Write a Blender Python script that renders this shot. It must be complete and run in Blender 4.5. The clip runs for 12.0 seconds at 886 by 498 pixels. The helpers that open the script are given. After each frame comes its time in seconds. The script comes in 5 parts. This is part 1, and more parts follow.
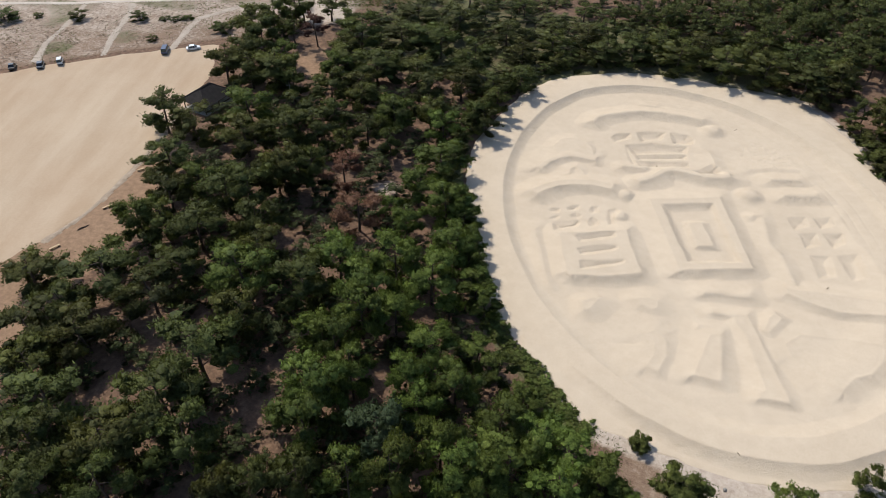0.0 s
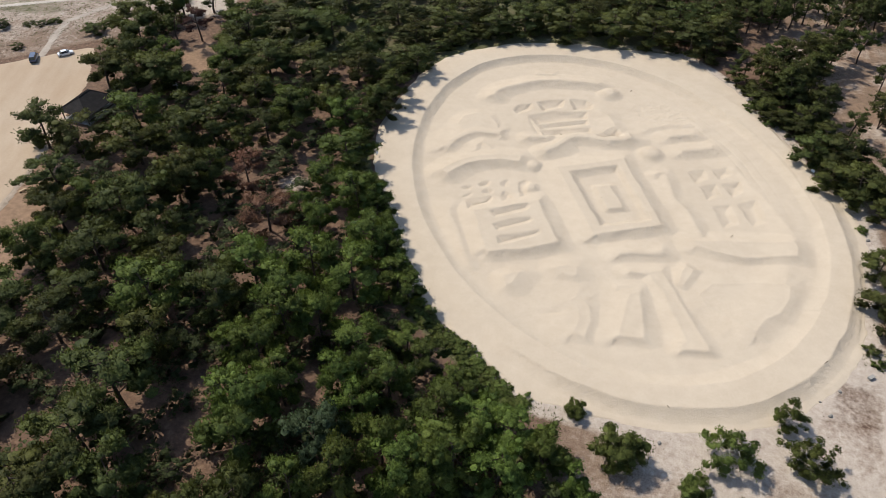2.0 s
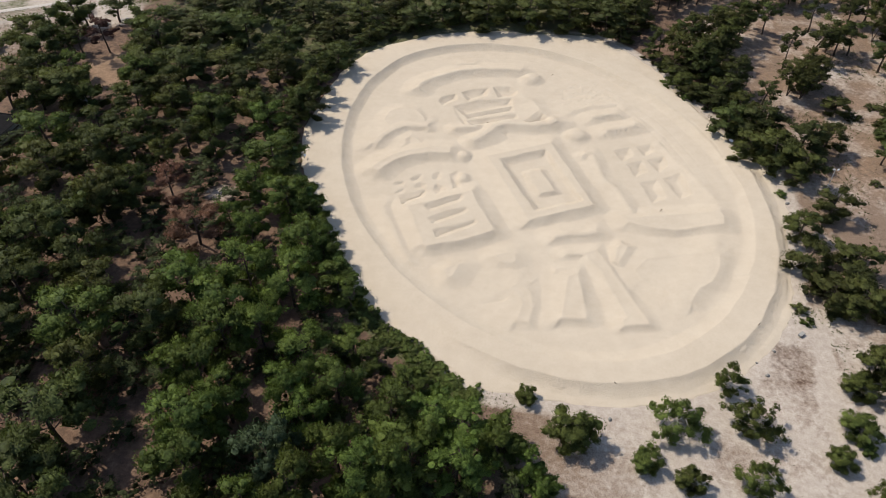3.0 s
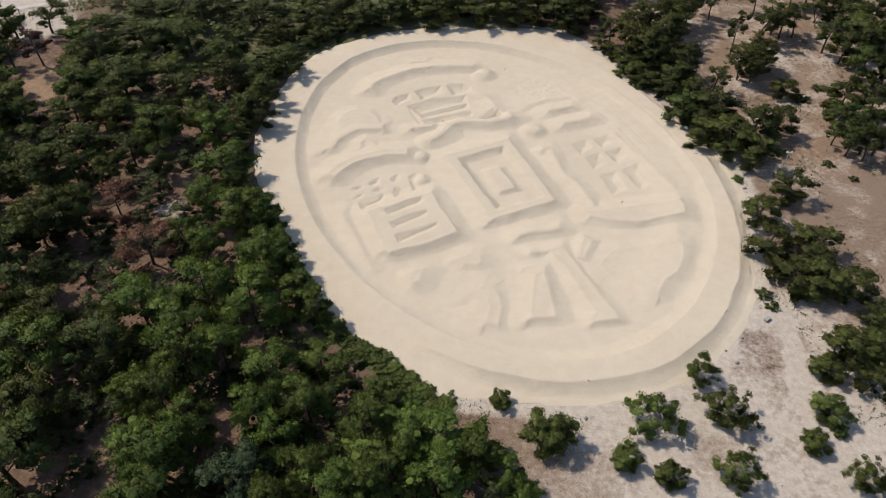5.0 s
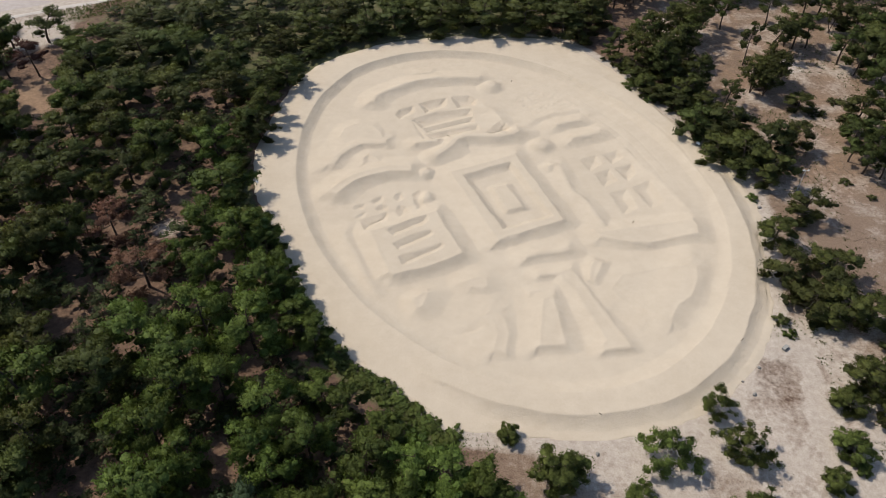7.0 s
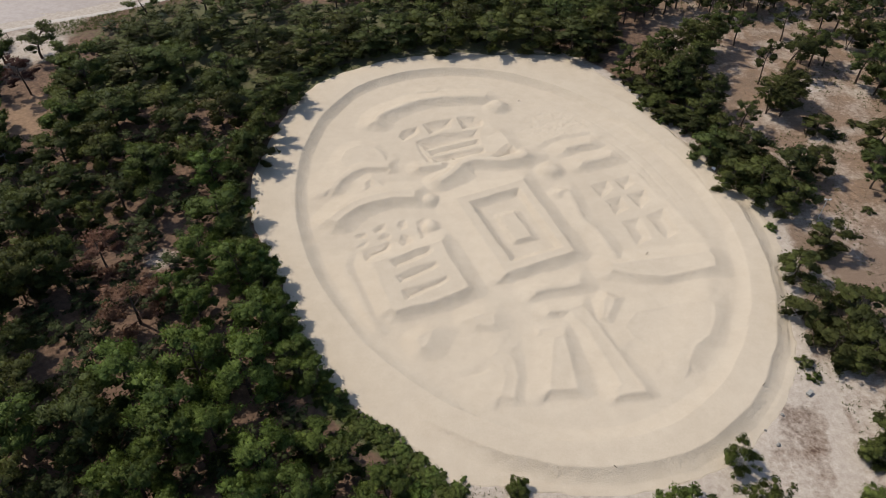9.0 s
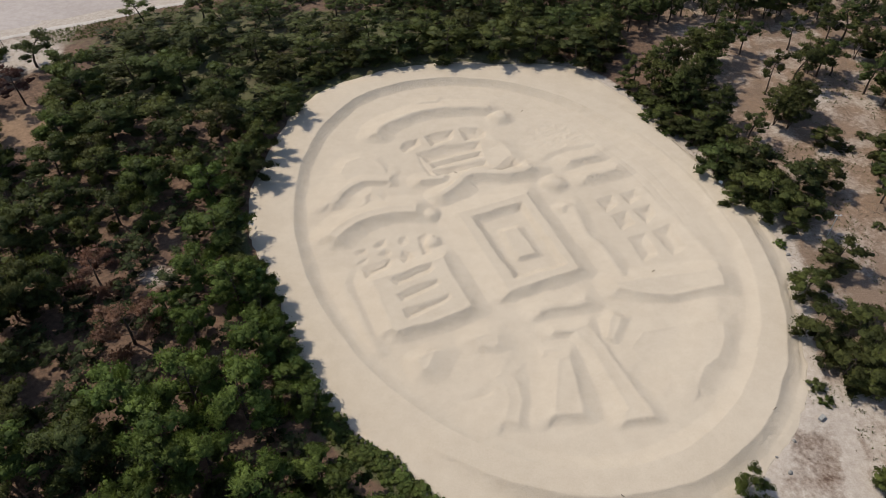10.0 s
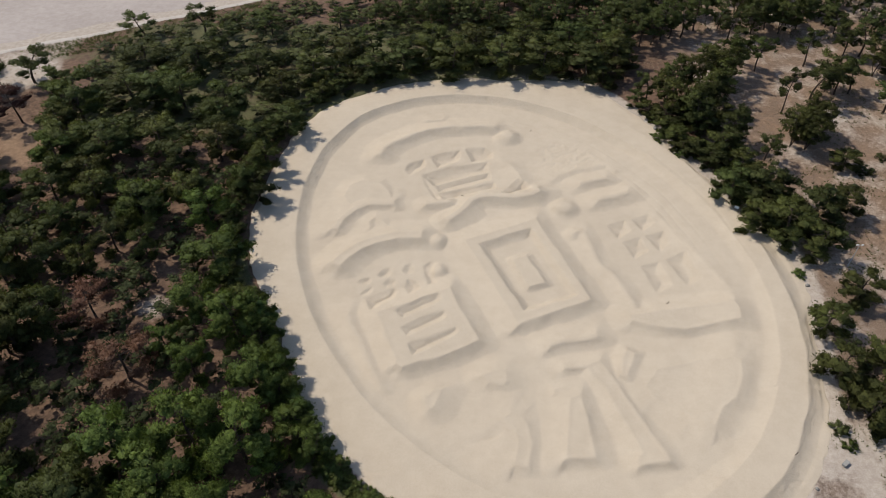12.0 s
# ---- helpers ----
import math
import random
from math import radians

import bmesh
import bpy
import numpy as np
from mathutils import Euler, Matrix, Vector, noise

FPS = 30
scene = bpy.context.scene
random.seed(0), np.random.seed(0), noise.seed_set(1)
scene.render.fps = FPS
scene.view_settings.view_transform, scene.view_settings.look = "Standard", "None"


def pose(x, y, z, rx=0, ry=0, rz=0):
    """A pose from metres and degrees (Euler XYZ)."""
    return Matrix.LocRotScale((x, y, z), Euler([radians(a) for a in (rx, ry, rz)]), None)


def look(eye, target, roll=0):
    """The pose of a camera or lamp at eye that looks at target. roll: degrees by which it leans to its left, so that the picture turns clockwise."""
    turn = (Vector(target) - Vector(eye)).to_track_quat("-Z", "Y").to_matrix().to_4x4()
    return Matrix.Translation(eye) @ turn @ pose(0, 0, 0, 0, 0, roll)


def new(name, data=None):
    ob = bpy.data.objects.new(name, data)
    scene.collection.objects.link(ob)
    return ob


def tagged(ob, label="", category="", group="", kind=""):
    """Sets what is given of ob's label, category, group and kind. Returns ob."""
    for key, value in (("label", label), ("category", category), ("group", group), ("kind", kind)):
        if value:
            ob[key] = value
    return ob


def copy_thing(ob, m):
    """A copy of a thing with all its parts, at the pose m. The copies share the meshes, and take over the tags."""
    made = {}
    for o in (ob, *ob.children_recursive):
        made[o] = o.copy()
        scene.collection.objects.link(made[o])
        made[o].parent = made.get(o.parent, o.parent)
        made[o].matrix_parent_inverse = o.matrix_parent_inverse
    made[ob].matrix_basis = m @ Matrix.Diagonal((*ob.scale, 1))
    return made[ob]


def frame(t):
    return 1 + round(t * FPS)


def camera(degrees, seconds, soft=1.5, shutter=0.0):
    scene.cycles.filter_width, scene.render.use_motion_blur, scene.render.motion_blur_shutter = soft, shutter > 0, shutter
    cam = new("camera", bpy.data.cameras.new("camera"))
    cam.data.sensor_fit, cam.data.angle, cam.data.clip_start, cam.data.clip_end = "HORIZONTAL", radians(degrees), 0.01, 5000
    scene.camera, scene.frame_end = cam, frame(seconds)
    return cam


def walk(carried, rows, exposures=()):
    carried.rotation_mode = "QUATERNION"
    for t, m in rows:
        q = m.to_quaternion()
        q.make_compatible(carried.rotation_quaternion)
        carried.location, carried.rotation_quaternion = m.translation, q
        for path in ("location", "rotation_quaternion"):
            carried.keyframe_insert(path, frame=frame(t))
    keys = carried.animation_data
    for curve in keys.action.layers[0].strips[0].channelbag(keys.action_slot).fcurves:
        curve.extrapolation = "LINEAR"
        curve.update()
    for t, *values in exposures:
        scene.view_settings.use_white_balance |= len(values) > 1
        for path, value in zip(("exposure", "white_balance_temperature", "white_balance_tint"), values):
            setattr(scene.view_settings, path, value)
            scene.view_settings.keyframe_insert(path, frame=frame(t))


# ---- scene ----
cam = camera(64.05, 12.0, soft=0.3, shutter=0.0)


def aim(x, y, z, pitch, roll, yaw):
    """Camera pose from a place and its pitch, roll and yaw in degrees."""
    return pose(x, y, z, 90 + pitch, 0, yaw) @ pose(0, 0, 0, 0, 0, roll)


PATH = [
    (0.0, 2.94, -7.84, 99.88, -41.44, 0.40, 21.03),
    (0.5, 2.68, -7.19, 99.95, -42.00, 0.28, 17.07),
    (1.0, 2.30, -6.72, 99.86, -42.43, 0.21, 13.10),
    (1.5, 1.81, -6.24, 99.77, -42.77, 0.27, 11.63),
    (2.0, 1.71, -5.69, 99.60, -43.07, 0.21, 11.72),
    (2.5, 1.68, -5.22, 99.67, -43.40, 0.10, 10.06),
    (3.0, 1.34, -4.62, 99.62, -43.71, -0.03, 4.72),
    (3.5, 0.84, -3.98, 99.49, -44.01, -0.07, 0.27),
    (5.5, 0.00, 0.00, 99.20, -44.27, -0.10, 0.02),
    (6.0, -0.20, 1.41, 99.13, -44.24, -0.04, 0.09),
    (6.5, -0.40, 3.26, 99.26, -44.31, -0.05, 0.16),
    (7.0, -0.43, 5.27, 99.37, -44.36, -0.15, 0.30),
    (9.0, -1.11, 14.26, 99.45, -44.34, -0.12, 0.51),
    (9.5, -1.33, 16.51, 99.54, -44.34, -0.09, 0.50),
    (10.0, -1.52, 18.79, 99.63, -44.33, -0.07, 0.51),
    (10.5, -1.76, 20.91, 99.79, -44.30, -0.06, 0.57),
    (11.0, -1.92, 22.86, 100.10, -44.35, -0.06, 0.66),
    (11.5, -2.07, 24.54, 100.31, -44.35, -0.10, 0.79),
    (12.0, -2.10, 26.15, 100.50, -44.38, -0.18, 0.97),
]
walk(cam, [(t, aim(*row)) for t, *row in PATH], [(0.0, 0.05), (2.5, 0.03), (5.5, -0.08), (7.0, -0.11), (10.0, -0.22), (12.0, -0.26)])

# ---- sky and sun ----
SUN_EL, SUN_DIR = radians(50), (-0.888, 0.460)
world = bpy.data.worlds.new("world")
scene.world = world
world.use_nodes = True
sky = world.node_tree.nodes.new("ShaderNodeTexSky")
sky.sky_type, sky.sun_disc = "NISHITA", False
sky.sun_elevation, sky.sun_rotation = SUN_EL, math.atan2(SUN_DIR[0], SUN_DIR[1])
background = world.node_tree.nodes["Background"]
background.inputs["Strength"].default_value = 0.148
world.node_tree.links.new(sky.outputs["Color"], background.inputs["Color"])
sun = new("sun", bpy.data.lights.new("sun", "SUN"))
sun.data.energy, sun.data.angle, sun.data.color = 4.1, radians(0.53), (1.0, 0.94, 0.83)
sun.matrix_world = look((SUN_DIR[0] * 300, SUN_DIR[1] * 300 + 120, 300 * math.tan(SUN_EL)), (0, 120, 0))


# ---- materials ----
def material(name, rough=0.9):
    mat = bpy.data.materials.new(name)
    mat.use_nodes = True
    shader = mat.node_tree.nodes["Principled BSDF"]
    shader.inputs["Roughness"].default_value = rough
    shader.inputs["Specular IOR Level"].default_value = 0.25
    return mat, mat.node_tree.nodes, mat.node_tree.links, shader


def node(nodes, kind, **values):
    n = nodes.new(kind)
    for key, value in values.items():
        n.inputs[key.replace("_", " ")].default_value = value
    return n


def noise_at(nodes, links, coords, scale, detail=4.0, rough=0.55):
    n = node(nodes, "ShaderNodeTexNoise", Scale=scale, Detail=detail, Roughness=rough)
    links.new(coords, n.inputs["Vector"])
    return n.outputs["Fac"]


def ramp(nodes, links, value, stops):
    r = nodes.new("ShaderNodeValToRGB")
    while len(r.color_ramp.elements) < len(stops):
        r.color_ramp.elements.new(0.5)
    for element, (at, colour) in zip(r.color_ramp.elements, stops):
        element.position, element.color = at, (*colour, 1)
    links.new(value, r.inputs["Fac"])
    return r.outputs["Color"]


def mixed(nodes, links, fac, a, b, blend="MIX"):
    m = nodes.new("ShaderNodeMix")
    m.data_type, m.blend_type = "RGBA", blend
    for value, socket in ((fac, m.inputs[0]), (a, m.inputs[6]), (b, m.inputs[7])):
        if isinstance(value, bpy.types.NodeSocket):
            links.new(value, socket)
        else:
            socket.default_value = value if isinstance(value, float) else (*value, 1)
    return m.outputs[2]


def bump(nodes, links, shader, height, strength, distance):
    b = node(nodes, "ShaderNodeBump", Strength=strength, Distance=distance)
    links.new(height, b.inputs["Height"])
    links.new(b.outputs["Normal"], shader.inputs["Normal"])


def where(nodes):
    return nodes.new("ShaderNodeTexCoord").outputs["Object"]


def grained(name, dark, light, scale, rough=0.9, relief=0.3, depth=0.02, fine=8.0, metal=0.0):
    """A surface with broad stains and fine grain between two colours."""
    mat, nodes, links, shader = material(name, rough)
    at = where(nodes)
    broad, grain = noise_at(nodes, links, at, scale), noise_at(nodes, links, at, scale * fine, 3.0, 0.7)
    both = mixed(nodes, links, 0.45, broad, grain)
    links.new(ramp(nodes, links, both, [(0.36, dark), (0.64, light)]), shader.inputs["Base Color"])
    shader.inputs["Metallic"].default_value = metal
    bump(nodes, links, shader, grain, relief, depth)
    return mat


def sand_material():
    mat, nodes, links, shader = material("raked_sand", 0.95)
    at = where(nodes)
    broad = noise_at(nodes, links, at, 0.055, 5.0, 0.6)
    patch_ = noise_at(nodes, links, at, 0.4, 5.0, 0.65)
    grain = noise_at(nodes, links, at, 5.0, 5.0, 0.75)
    clod = noise_at(nodes, links, at, 1.7, 4.0, 0.7)
    base = ramp(nodes, links, broad, [(0.3, (0.524, 0.422, 0.308)), (0.7, (0.588, 0.483, 0.360))])
    base = mixed(nodes, links, 0.45, base, ramp(nodes, links, patch_, [(0.35, (0.488, 0.398, 0.298)), (0.65, (0.583, 0.490, 0.376))]))
    base = mixed(nodes, links, 0.19, base, ramp(nodes, links, grain, [(0.3, (0.30, 0.245, 0.185)), (0.6, (0.56, 0.49, 0.40))]))
    links.new(base, shader.inputs["Base Color"])
    # Banks are cut into the damp crust and stay cloddy, whichever way they face; raked flats are smooth.
    lie = nodes.new("ShaderNodeSeparateXYZ")
    links.new(nodes.new("ShaderNodeNewGeometry").outputs["True Normal"], lie.inputs[0])
    crumb = node(nodes, "ShaderNodeMapRange", From_Min=0.985, From_Max=0.945, To_Min=0.12, To_Max=0.95)
    links.new(lie.outputs["Z"], crumb.inputs["Value"])
    height = mixed(nodes, links, 0.5, grain, clod)
    b = node(nodes, "ShaderNodeBump", Distance=0.3)
    links.new(crumb.outputs["Result"], b.inputs["Strength"])
    links.new(height, b.inputs["Height"])
    links.new(b.outputs["Normal"], shader.inputs["Normal"])
    return mat


def ground_material():
    """Forest floor, bare pinkish sand and thin grass, by the sheet's own zones."""
    mat, nodes, links, shader = material("park_ground", 0.95)
    at = where(nodes)
    zone = nodes.new("ShaderNodeAttribute")
    zone.attribute_name = "zone"
    split = nodes.new("ShaderNodeSeparateColor")
    links.new(zone.outputs["Color"], split.inputs["Color"])
    n1 = noise_at(nodes, links, at, 0.11, 6.0, 0.65)
    n2 = noise_at(nodes, links, at, 0.9, 5.0, 0.7)
    n3 = noise_at(nodes, links, at, 4.5, 4.0, 0.75)
    litter = ramp(nodes, links, n2, [(0.3, (0.085, 0.055, 0.04)), (0.55, (0.17, 0.105, 0.07)), (0.75, (0.27, 0.18, 0.12))])
    bare = ramp(nodes, links, n2, [(0.25, (0.36, 0.295, 0.24)), (0.7, (0.525, 0.45, 0.378))])
    dry = ramp(nodes, links, n3, [(0.3, (0.140, 0.094, 0.066)), (0.7, (0.30, 0.212, 0.152))])
    grass = ramp(nodes, links, n3, [(0.3, (0.062, 0.066, 0.030)), (0.7, (0.158, 0.150, 0.070))])

    def mask(channel, noise_value, low, high):
        add = nodes.new("ShaderNodeMath")
        add.operation = "ADD"
        links.new(split.outputs[channel], add.inputs[0])
        links.new(noise_value, add.inputs[1])
        m = node(nodes, "ShaderNodeMapRange", From_Min=low, From_Max=high)
        links.new(add.outputs[0], m.inputs["Value"])
        return m.outputs["Result"]

    streak = mixed(nodes, links, 0.5, n1, n2)
    colour = mixed(nodes, links, mask("Blue", streak, 0.92, 1.12), litter, dry)
    earth = ramp(nodes, links, n2, [(0.3, (0.205, 0.132, 0.084)), (0.7, (0.335, 0.220, 0.142))])
    raw = nodes.new("ShaderNodeMath")
    raw.operation = "ADD"
    links.new(zone.outputs["Alpha"], raw.inputs[0])
    links.new(streak, raw.inputs[1])
    worn = node(nodes, "ShaderNodeMapRange", From_Min=0.92, From_Max=1.12)
    links.new(raw.outputs[0], worn.inputs["Value"])
    colour = mixed(nodes, links, worn.outputs["Result"], colour, earth)
    colour = mixed(nodes, links, mask("Red", streak, 0.86, 1.14), colour, bare)
    colour = mixed(nodes, links, mask("Green", streak, 0.95, 1.15), colour, grass)
    speck = ramp(nodes, links, n3, [(0.32, (0.6, 0.55, 0.5)), (0.58, (1.0, 1.0, 1.0))])
    colour = mixed(nodes, links, 0.45, colour, speck, "MULTIPLY")
    links.new(colour, shader.inputs["Base Color"])
    bump(nodes, links, shader, mixed(nodes, links, 0.5, n2, n3), 0.5, 0.2)
    return mat


def foliage_material(name, dark, light, seed=0.0):
    mat, nodes, links, shader = material(name, 0.65)
    island = nodes.new("ShaderNodeNewGeometry").outputs["Random Per Island"]
    info = nodes.new("ShaderNodeObjectInfo")
    clump = noise_at(nodes, links, where(nodes), 0.55, 2.0)
    spray = noise_at(nodes, links, where(nodes), 3.6, 3.0, 0.65)
    leaf = ramp(nodes, links, mixed(nodes, links, 0.82, island, clump), [(0.22, dark), (0.74, light)])
    leaf = mixed(nodes, links, 0.7, leaf, ramp(nodes, links, spray, [(0.34, (0.45, 0.45, 0.45)), (0.64, (1.25, 1.25, 1.2))]), "MULTIPLY")
    hue = node(nodes, "ShaderNodeHueSaturation", Saturation=1.0)
    for out, low, high, key in ((info.outputs["Random"], 0.485, 0.512, "Hue"), (info.outputs["Random"], 0.72, 1.3, "Value")):
        m = node(nodes, "ShaderNodeMapRange", To_Min=low, To_Max=high)
        links.new(out, m.inputs["Value"])
        links.new(m.outputs["Result"], hue.inputs[key])
    links.new(leaf, hue.inputs["Color"])
    links.new(hue.outputs["Color"], shader.inputs["Base Color"])
    bump(nodes, links, shader, spray, 0.8, 0.35)
    thin = nodes.new("ShaderNodeBsdfTranslucent")
    links.new(hue.outputs["Color"], thin.inputs["Color"])
    both = node(nodes, "ShaderNodeMixShader", Fac=0.36)
    links.new(shader.outputs[0], both.inputs[1])
    links.new(thin.outputs[0], both.inputs[2])
    links.new(both.outputs[0], nodes["Material Output"].inputs["Surface"])
    return mat


def car_paint(name, colour):
    mat, nodes, links, shader = material(name, 0.3)
    flake = noise_at(nodes, links, where(nodes), 30.0)
    dull = tuple(c * 0.85 for c in colour)
    links.new(ramp(nodes, links, flake, [(0.3, dull), (0.7, colour)]), shader.inputs["Base Color"])
    shader.inputs["Coat Weight"].default_value = 0.6
    shader.inputs["Specular IOR Level"].default_value = 0.5
    return mat


SAND = sand_material()
GROUND = ground_material()


def lot_material():
    """Rolled earth and gravel with long pale wheel tracks."""
    mat, nodes, links, shader = material("tan_gravel", 0.95)
    at = where(nodes)
    turned = nodes.new("ShaderNodeMapping")
    turned.vector_type = "TEXTURE"
    turned.inputs["Rotation"].default_value = (0, 0, radians(-73))
    turned.inputs["Scale"].default_value = (40.0, 6.5, 10.0)
    links.new(at, turned.inputs["Vector"])
    track = noise_at(nodes, links, turned.outputs["Vector"], 1.0, 4.0, 0.6)
    broad = noise_at(nodes, links, at, 0.03, 4.0, 0.6)
    grain = noise_at(nodes, links, at, 2.5, 4.0, 0.7)
    base = ramp(nodes, links, broad, [(0.35, (0.375, 0.262, 0.170)), (0.62, (0.440, 0.338, 0.240))])
    base = mixed(nodes, links, 0.34, base, ramp(nodes, links, track, [(0.36, (0.345, 0.250, 0.165)), (0.66, (0.520, 0.425, 0.320))]))
    base = mixed(nodes, links, 0.14, base, ramp(nodes, links, grain, [(0.3, (0.25, 0.19, 0.13)), (0.65, (0.52, 0.43, 0.33))]))
    links.new(base, shader.inputs["Base Color"])
    bump(nodes, links, shader, grain, 0.25, 0.05)
    return mat


GRAVEL = lot_material()
GRIT = grained("grey_gravel", (0.24, 0.185, 0.135), (0.40, 0.325, 0.25), 0.8)
BEACH = grained("beach_sand", (0.34, 0.285, 0.25), (0.45, 0.385, 0.345), 0.03, fine=20.0)
TRAIL = grained("trodden_sand", (0.33, 0.275, 0.225), (0.42, 0.36, 0.30), 0.3)
TRACK = grained("pale_track", (0.42, 0.365, 0.315), (0.53, 0.47, 0.41), 0.3)
BARK = grained("pine_bark", (0.035, 0.026, 0.02), (0.11, 0.08, 0.06), 2.0, relief=0.7, depth=0.05)
GREY_BARK = grained("weathered_wood", (0.16, 0.14, 0.12), (0.38, 0.35, 0.31), 3.0, relief=0.5)
PINE = foliage_material("pine_needles", (0.028, 0.037, 0.009), (0.125, 0.148, 0.040))
BRIGHT = foliage_material("fresh_needles", (0.038, 0.061, 0.012), (0.162, 0.216, 0.046))
LUSH = foliage_material("lush_needles", (0.046, 0.072, 0.013), (0.185, 0.242, 0.050))
# Darker than PINE: the shade between the big crowns is put into this colour.
UNDER_SHADE = foliage_material("shaded_undergrowth_leaves", (0.024, 0.031, 0.010), (0.084, 0.098, 0.032))
SCRUB = foliage_material("yellow_green_scrub", (0.055, 0.065, 0.018), (0.170, 0.180, 0.060))
SPRIG = foliage_material("sunlit_needles", (0.052, 0.074, 0.016), (0.205, 0.245, 0.060))
OLIVE = foliage_material("olive_needles", (0.034, 0.041, 0.010), (0.148, 0.160, 0.040))
BLUE = foliage_material("bluish_needles", (0.036, 0.056, 0.026), (0.105, 0.150, 0.072))
BROWN = foliage_material("withered_needles", (0.12, 0.058, 0.038), (0.33, 0.18, 0.125))
RED = foliage_material("dark_red_needles", (0.035, 0.014, 0.012), (0.10, 0.040, 0.030))
GRASS = foliage_material("grass_blades", (0.06, 0.075, 0.02), (0.19, 0.20, 0.07))
STRAW = foliage_material("dry_grass_blades", (0.22, 0.17, 0.12), (0.44, 0.36, 0.27))
ROOFING = grained("dark_shingles", (0.012, 0.010, 0.010), (0.030, 0.026, 0.025), 0.8, rough=0.85)
TIMBER = grained("stained_timber", (0.045, 0.03, 0.02), (0.10, 0.07, 0.045), 2.0)
CUT_WOOD = grained("sawn_log", (0.38, 0.27, 0.16), (0.60, 0.46, 0.30), 2.5)
CONCRETE = grained("concrete", (0.24, 0.23, 0.21), (0.38, 0.36, 0.33), 1.2)
STEEL = grained("galvanised_steel", (0.48, 0.49, 0.49), (0.62, 0.63, 0.63), 4.0, rough=0.5, metal=0.25, relief=0.05)
WHITE = grained("white_enamel", (0.68, 0.68, 0.66), (0.80, 0.80, 0.78), 3.0, rough=0.5, relief=0.05)
RUBBER = grained("rubber", (0.012, 0.012, 0.012), (0.03, 0.03, 0.03), 6.0)
STONE = grained("grey_stone", (0.14, 0.13, 0.12), (0.30, 0.28, 0.25), 3.0)
GLASS_DARK, _n, _l, _s = material("tinted_glass", 0.05)
_s.inputs["Base Color"].default_value = (0.012, 0.014, 0.017, 1)
_s.inputs["Specular IOR Level"].default_value = 0.6


# ---- building blocks ----
def mesh_object(name, verts, faces, mat, parent=None, label="", smooth=False):
    me = bpy.data.meshes.new(name)
    me.from_pydata([tuple(v) for v in verts], [], [tuple(int(i) for i in f) for f in faces])
    me.materials.append(mat)
    if smooth:
        me.polygons.foreach_set("use_smooth", [True] * len(me.polygons))
    ob = new(name, me)
    ob.parent = parent
    return tagged(ob, label)


def part(name, bm, mat, parent=None, label="", smooth=False):
    me = bpy.data.meshes.new(name)
    bm.to_mesh(me)
    bm.free()
    me.materials.append(mat)
    if smooth:
        me.polygons.foreach_set("use_smooth", [True] * len(me.polygons))
    ob = new(name, me)
    ob.parent = parent
    return tagged(ob, label)


def box(bm, size, m, bevel=0.0):
    made = bmesh.ops.create_cube(bm, size=1.0, matrix=m @ Matrix.Diagonal((*size, 1)))
    if bevel:
        edges = list({e for v in made["verts"] for e in v.link_edges})
        bmesh.ops.bevel(bm, geom=edges, offset=bevel, segments=2, affect="EDGES")
    return bm


def rod(bm, a, b, ra, rb, sides=8):
    a, b = Vector(a), Vector(b)
    turn = (b - a).to_track_quat("Z", "Y").to_matrix().to_4x4()
    bmesh.ops.create_cone(bm, cap_ends=True, segments=sides, radius1=ra, radius2=rb, depth=(b - a).length,
                          matrix=Matrix.Translation((a + b) / 2) @ turn)
    return bm


def empty(name, m, label, category, group=""):
    ob = new(name)
    ob.matrix_world = m
    return tagged(ob, label, category, group)


def smooth01(v):
    v = np.clip(v, 0.0, 1.0)
    return v * v * (3 - 2 * v)


def lattice(x, y, size, seed):
    """Smooth value noise from -1 to 1 over the plan."""
    table = np.random.RandomState(seed).uniform(-1, 1, (257, 257))
    u, v = np.asarray(x) / size + 1000.0, np.asarray(y) / size + 1000.0
    i, j = np.floor(u).astype(int), np.floor(v).astype(int)
    a, b = smooth01(u - i), smooth01(v - j)
    i, j = i % 256, j % 256
    return (table[i, j] * (1 - a) + table[i + 1, j] * a) * (1 - b) + (table[i, j + 1] * (1 - a) + table[i + 1, j + 1] * a) * b


def to_line(x, y, points):
    """Distance from the plan's places to an open line of points."""
    best = np.full(np.shape(x), 1e9)
    for (ax, ay), (bx, by) in zip(points, points[1:]):
        dx, dy = bx - ax, by - ay
        s = np.clip(((x - ax) * dx + (y - ay) * dy) / (dx * dx + dy * dy + 1e-9), 0, 1)
        best = np.minimum(best, np.hypot(x - ax - s * dx, y - ay - s * dy))
    return best


def to_area(x, y, points):
    """Signed distance to a closed outline, negative inside."""
    ring = list(points) + [points[0]]
    inside = np.zeros(np.shape(x), bool)
    for (ax, ay), (bx, by) in zip(ring, ring[1:]):
        if ay != by:
            inside ^= ((ay > y) != (by > y)) & (x < (bx - ax) * (y - ay) / (by - ay) + ax)
    d = to_line(x, y, ring)
    return np.where(inside, -d, d)


# ---- the lie of the land ----
MID = (11.1, 129.5)
UP = (-0.393, 0.919)
EDGE = [54.2, 50.9, 49.2, 49.2, 50.6, 54.6, 58.6, 63.8, 63.6, 62.4, 64.6, 65.4, 66.1, 66.4, 64.9, 60.7, 57.6, 56.4, 54.4, 52.1, 49.8, 49.5, 51.6, 54.8, 57.2, 59.5, 64.2, 64.7, 66.3, 67.8, 67.9, 65.7, 63.1, 58.3, 56.1, 55.7]


